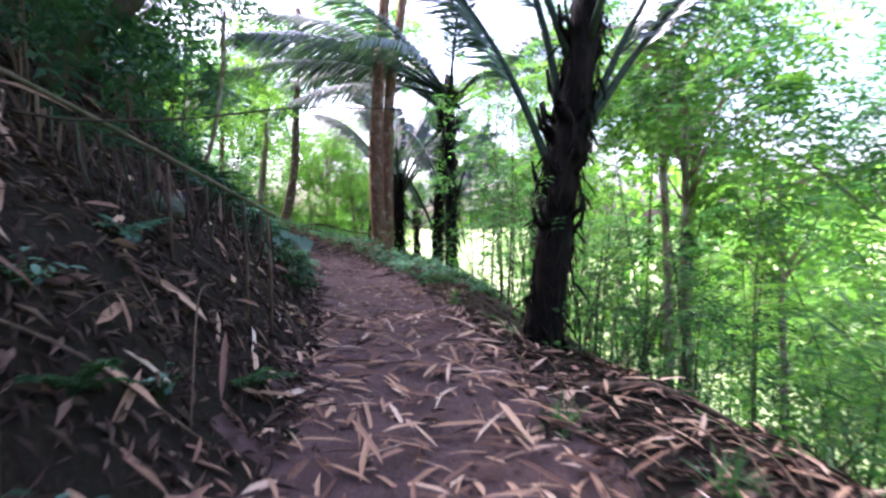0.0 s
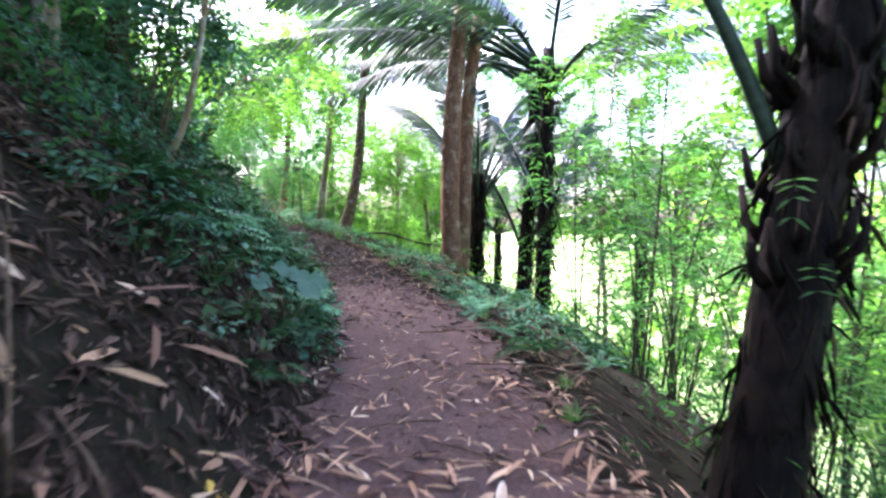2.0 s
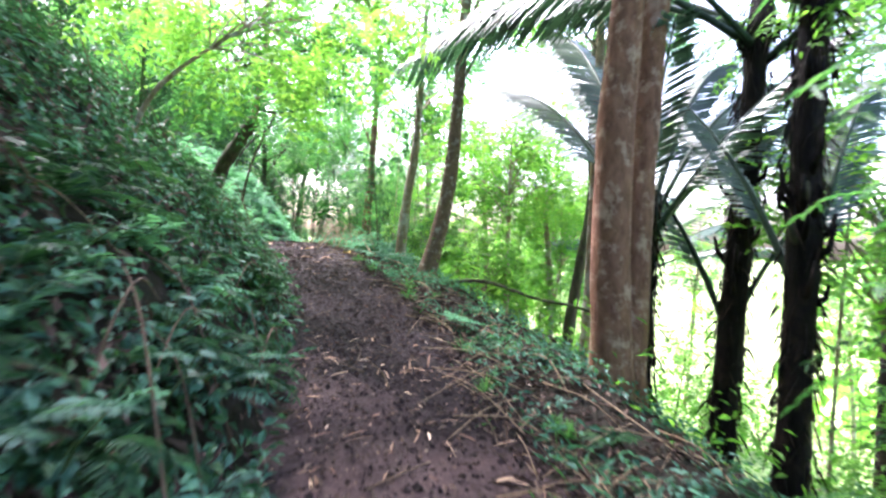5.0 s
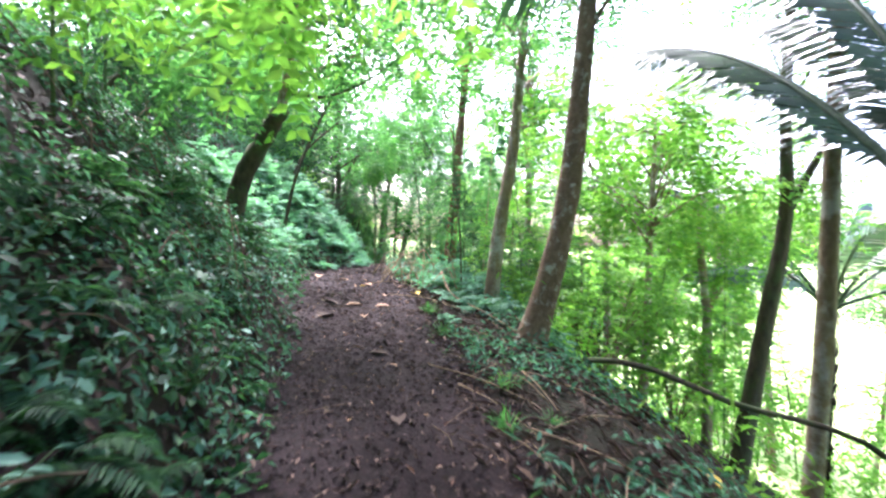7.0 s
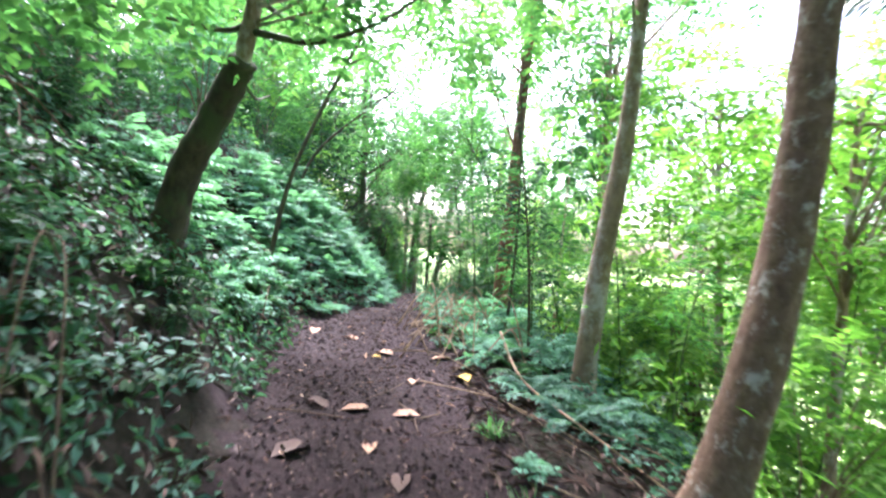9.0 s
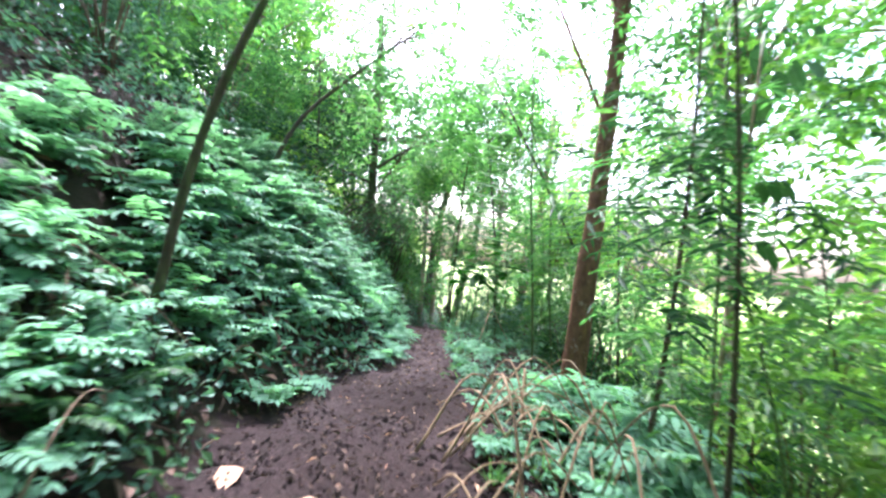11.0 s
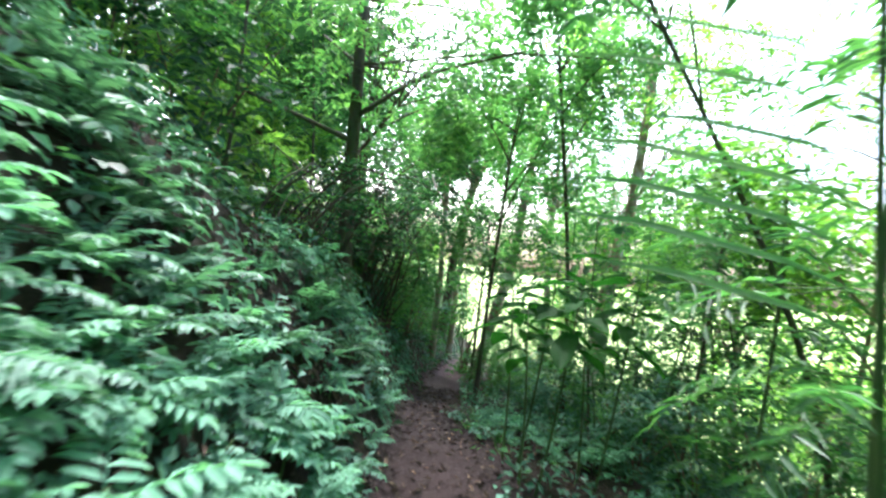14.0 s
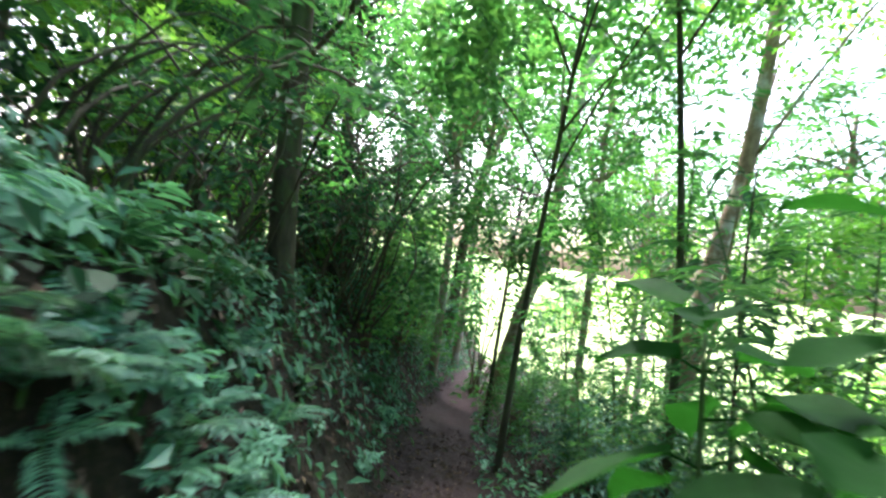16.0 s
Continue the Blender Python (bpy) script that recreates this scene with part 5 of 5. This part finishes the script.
tagged(part("dead_leaf", fr, DRY_DARK, rail, "hanging dead leaves"), kind="stuff")


def boulder(x, y, r, seed):
    bm = bmesh.new()
    bmesh.ops.create_icosphere(bm, subdivisions=3, radius=r)
    for v in bm.verts:
        v.co *= 1 + .28 * noise.noise(v.co * 2.2 / r * .4 + Vector((seed, 0, 0))) + .08 * noise.noise(v.co * 3 / r)
        v.co.z *= .7
    me = bpy.data.meshes.new("boulder")
    bm.to_mesh(me)
    bm.free()
    me.materials.append(STONE)
    ob = new("boulder", me)
    ob.location = (x, y, ground_z(x, y) - r * .1)
    return tagged(ob, "weathered grey boulder set in the dark bank", "stone")


boulder(-1.75, 3.95, .19, 3)

# ---------------------------------------------------------------- trees and plants standing close to the trail
tree("tree", [(-2.8, 3.78, 2.7), (-2.62, 3.83, 2.75), (-2.35, 3.87, 3.05), (-1.9, 3.94, 3.42)], .11, .06, BARK_DARK, "gnarled dark tree leaning over the bank", 91, (.5, (1.8, 1.8, .8), 14, 14, .4, .1, .04), LEAF_MID, top=(.5, .1, .9), limbs=[([(-2.8, 3.78, 2.75), (-2.9, 3.8, 3.0), (-2.82, 3.84, 3.35), (-2.6, 3.9, 4.2)], .06, .03)])
tree("sapling", [(-3.15, 6.8, 2.2), (-3.02, 6.86, 2.55), (-2.92, 6.91, 2.87), (-2.8, 6.95, 3.6)], .035, .018, BARK_GREY, "pale thin sapling on the bank", 92, (.3, (1.0, 1.0, .6), 8, 10, .36, .1, .04), LEAF_MID, top=(.05, .05, .9))


def frond_seedling():
    """A young palm: one upright stem with long spaced leaflets to both sides."""
    rng = np.random.RandomState(93)
    root = rooted("young_palm", -10.72, 20.98, "young palm with one tall stem and long spaced leaflets", "palm")
    line = bend(loc(root, [(-10.72, 20.98, root.location.z - .05), (-10.79, 20.93, 3.0), (-10.86, 20.85, 4.0), (-10.92, 20.77, 5.3), (-10.9, 20.7, 6.1)]), 8)
    st = Shape()
    st.add(*tube(line, .017, .006, 6))
    part("stem", st, STEM_GREEN, root)
    pick = [p for p in line if p.z > 1.15]
    side = np.array([.72, .69, 0])
    for s in (1, -1):
        for p in pick[:: 1]:
            sh = Shape()
            L = .9 * rng.uniform(.75, 1.1)
            sh.add(*leaves([tuple(p)], [side * s + [0, 0, .38]], [[.66, -.75, .7]], L, .03, .12, .32, True))
            part("leaflet", sh, LEAF_MID, root)


frond_seedling()


def big_leaf_plant(x, y, seed, heights, L, W):
    """Upright green stems, each with a whorl of large pointed leaves towards its top."""
    rng = np.random.RandomState(seed)
    root = rooted("broad_leaf_sapling", x, y, "young broad-leaved plant with large glossy green leaves", "plant")
    for i, h in enumerate(heights):
        a0 = 2.1 * i + .5
        foot = np.array([.07 * math.cos(a0), .07 * math.sin(a0), -.05])
        tip = foot + np.array([.14 * math.cos(a0), .14 * math.sin(a0), h])
        line = bend([foot, foot * .6 + tip * .4 + [0, .03, 0], tip], 8)
        sh = Shape()
        sh.add(*tube(line, .010, .005, 6))
        part("stem", sh, STEM_GREEN, root)
        for j in range(9):
            p = np.array(line[-1 - j // 2])
            a = 2.4 * j + a0 + rng.uniform(-.4, .4)
            rise = .3 - .08 * j + rng.uniform(-.2, .2)
            q = p + np.array([math.cos(a), math.sin(a), .35]) * rng.uniform(.04, .09)
            lf = Shape()
            lf.add(*tube([p, q], .004, .003, 5))
            ovate_leaf(lf, q, [math.cos(a), math.sin(a), rise], [rng.uniform(-.3, .3), rng.uniform(-.3, .3), 1], L * rng.uniform(.65, 1.15), W * rng.uniform(.85, 1.15), .28, .16, .05)
            part("leaf", lf, LEAF_BROAD, root)


big_leaf_plant(-12.78, 22.06, 94, (1.46, 1.24), .27, .13)
big_leaf_plant(-12.46, 21.8, 97, (1.3, 1.12), .29, .14)
big_leaf_plant(-12.3, 22.25, 100, (1.4, 1.2), .27, .13)


def round_leaf_plant():
    root = rooted("round_leaf_plant", -1.75, 6.42, "low plant with pale round leaves beside the trail", "plant")
    for dx, dy, dz, r, turn in ((.15, .08, .32, .085, 20), (-.15, -.05, .38, .075, 100), (.0, .22, .4, .08, 200), (.12, .3, .36, .07, 300), (-.1, .15, .45, .065, 40)):
        st, lf = Shape(), Shape()
        st.add(*tube([(0, 0, -.03), (dx * .5, dy * .5, dz * .7), (dx, dy, dz)], .005, .003, 5))
        part("stalk", st, STEM_GREEN, root)
        n = 14
        a = np.linspace(0, 2 * np.pi, n, endpoint=False)
        R = r * (1 - .18 * (np.abs(a - np.pi) < .3))
        V = np.concatenate([[[dx, dy, dz]], np.stack([dx + R * np.cos(a + turn), dy + R * np.sin(a + turn) * .92, dz + .02 + .012 * np.cos(3 * a) - R * (.6 * np.cos(a + turn) - .5 * np.sin(a + turn))], 1)])
        lf.add(V, [(0, 1 + i, 1 + (i + 1) % n) for i in range(n)])
        part("leaf", lf, LEAF_TEAL, root)


round_leaf_plant()


def thicket(x, y, seed, n=70, tall=2.2, leaf=LEAF_DEEP):
    """A dark tangle of bare arching twigs with few leaves."""
    rng = np.random.RandomState(seed)
    root = rooted("thicket", x, y, "dark tangled thicket of arching twigs", "shrub")
    tw, ends = Shape(), []
    for i in range(n):
        a, b = rng.uniform(0, 6.28), rng.uniform(0, 6.28)
        l = tall * rng.uniform(.5, 1)
        p0 = Vector((rng.uniform(-.3, .3), rng.uniform(-.3, .3), -.1))
        p1 = p0 + Vector((math.cos(a) * .35, math.sin(a) * .35, l * .6))
        p2 = p1 + Vector((math.cos(b) * .5, math.sin(b) * .5, l * .45))
        p3 = p2 + Vector((math.cos(b) * .5, math.sin(b) * .5, -.1 * l))
        tw.add(*tube(bend([p0, p1, p2, p3], 3), .014 * rng.uniform(.5, 1.4), .003, 4))
        ends += [p2, p3, (p1 + p2) / 2]
    tagged(part("twig", tw, BARK_DARK, root), kind="stuff")
    sh = Shape()
    E = np.array([tuple(e) for e in ends])
    sh.add(*sprays(rng, E, rng.normal(size=E.shape), .3, 5, .085, .035, .4))
    part("foliage", sh, leaf, root)


thicket(-15.35, 21.75, 89, 26, 1.3)
thicket(-16.35, 22.5, 90, 34, 1.7, LEAF_MID)
thicket(-16.7, 23.95, 88, 34, 1.7)
thicket(-17.5, 24.3, 95, 50, 1.9)
thicket(-18.7, 25.2, 96, 60, 2.4)


def broad_sapling(x, y, seed, tall, n, L, W):
    rng = np.random.RandomState(seed)
    root = rooted("sapling", x, y, "thin sapling with dark drooping broad leaves", "tree", sink=.1)
    line = bend([(0, 0, 0), (.05, .02, tall * .5), (.12, .05, tall)], 8)
    st = Shape()
    st.add(*tube(line, .022, .01, 7))
    part("stem", st, BARK_GREY, root)
    for i in range(n):
        p = np.array(line[int(rng.uniform(.55, .99) * len(line))])
        a = rng.uniform(0, 6.28)
        q = p + np.array([math.cos(a), math.sin(a), .15]) * rng.uniform(.1, .45)
        lf = Shape()
        lf.add(*tube([p, q], .004, .002, 4))
        ovate_leaf(lf, q, [math.cos(a), math.sin(a), -1.2], [math.cos(a), math.sin(a), .6], L * rng.uniform(.7, 1.1), W, .2, .15, .03)
        part("leaf", lf, LEAF_DEEP, root)


broad_sapling(-8.35, 19.4, 98, 3.4, 36, .22, .13)
broad_sapling(-14.0, 25.6, 99, 3.2, 24, .2, .12)
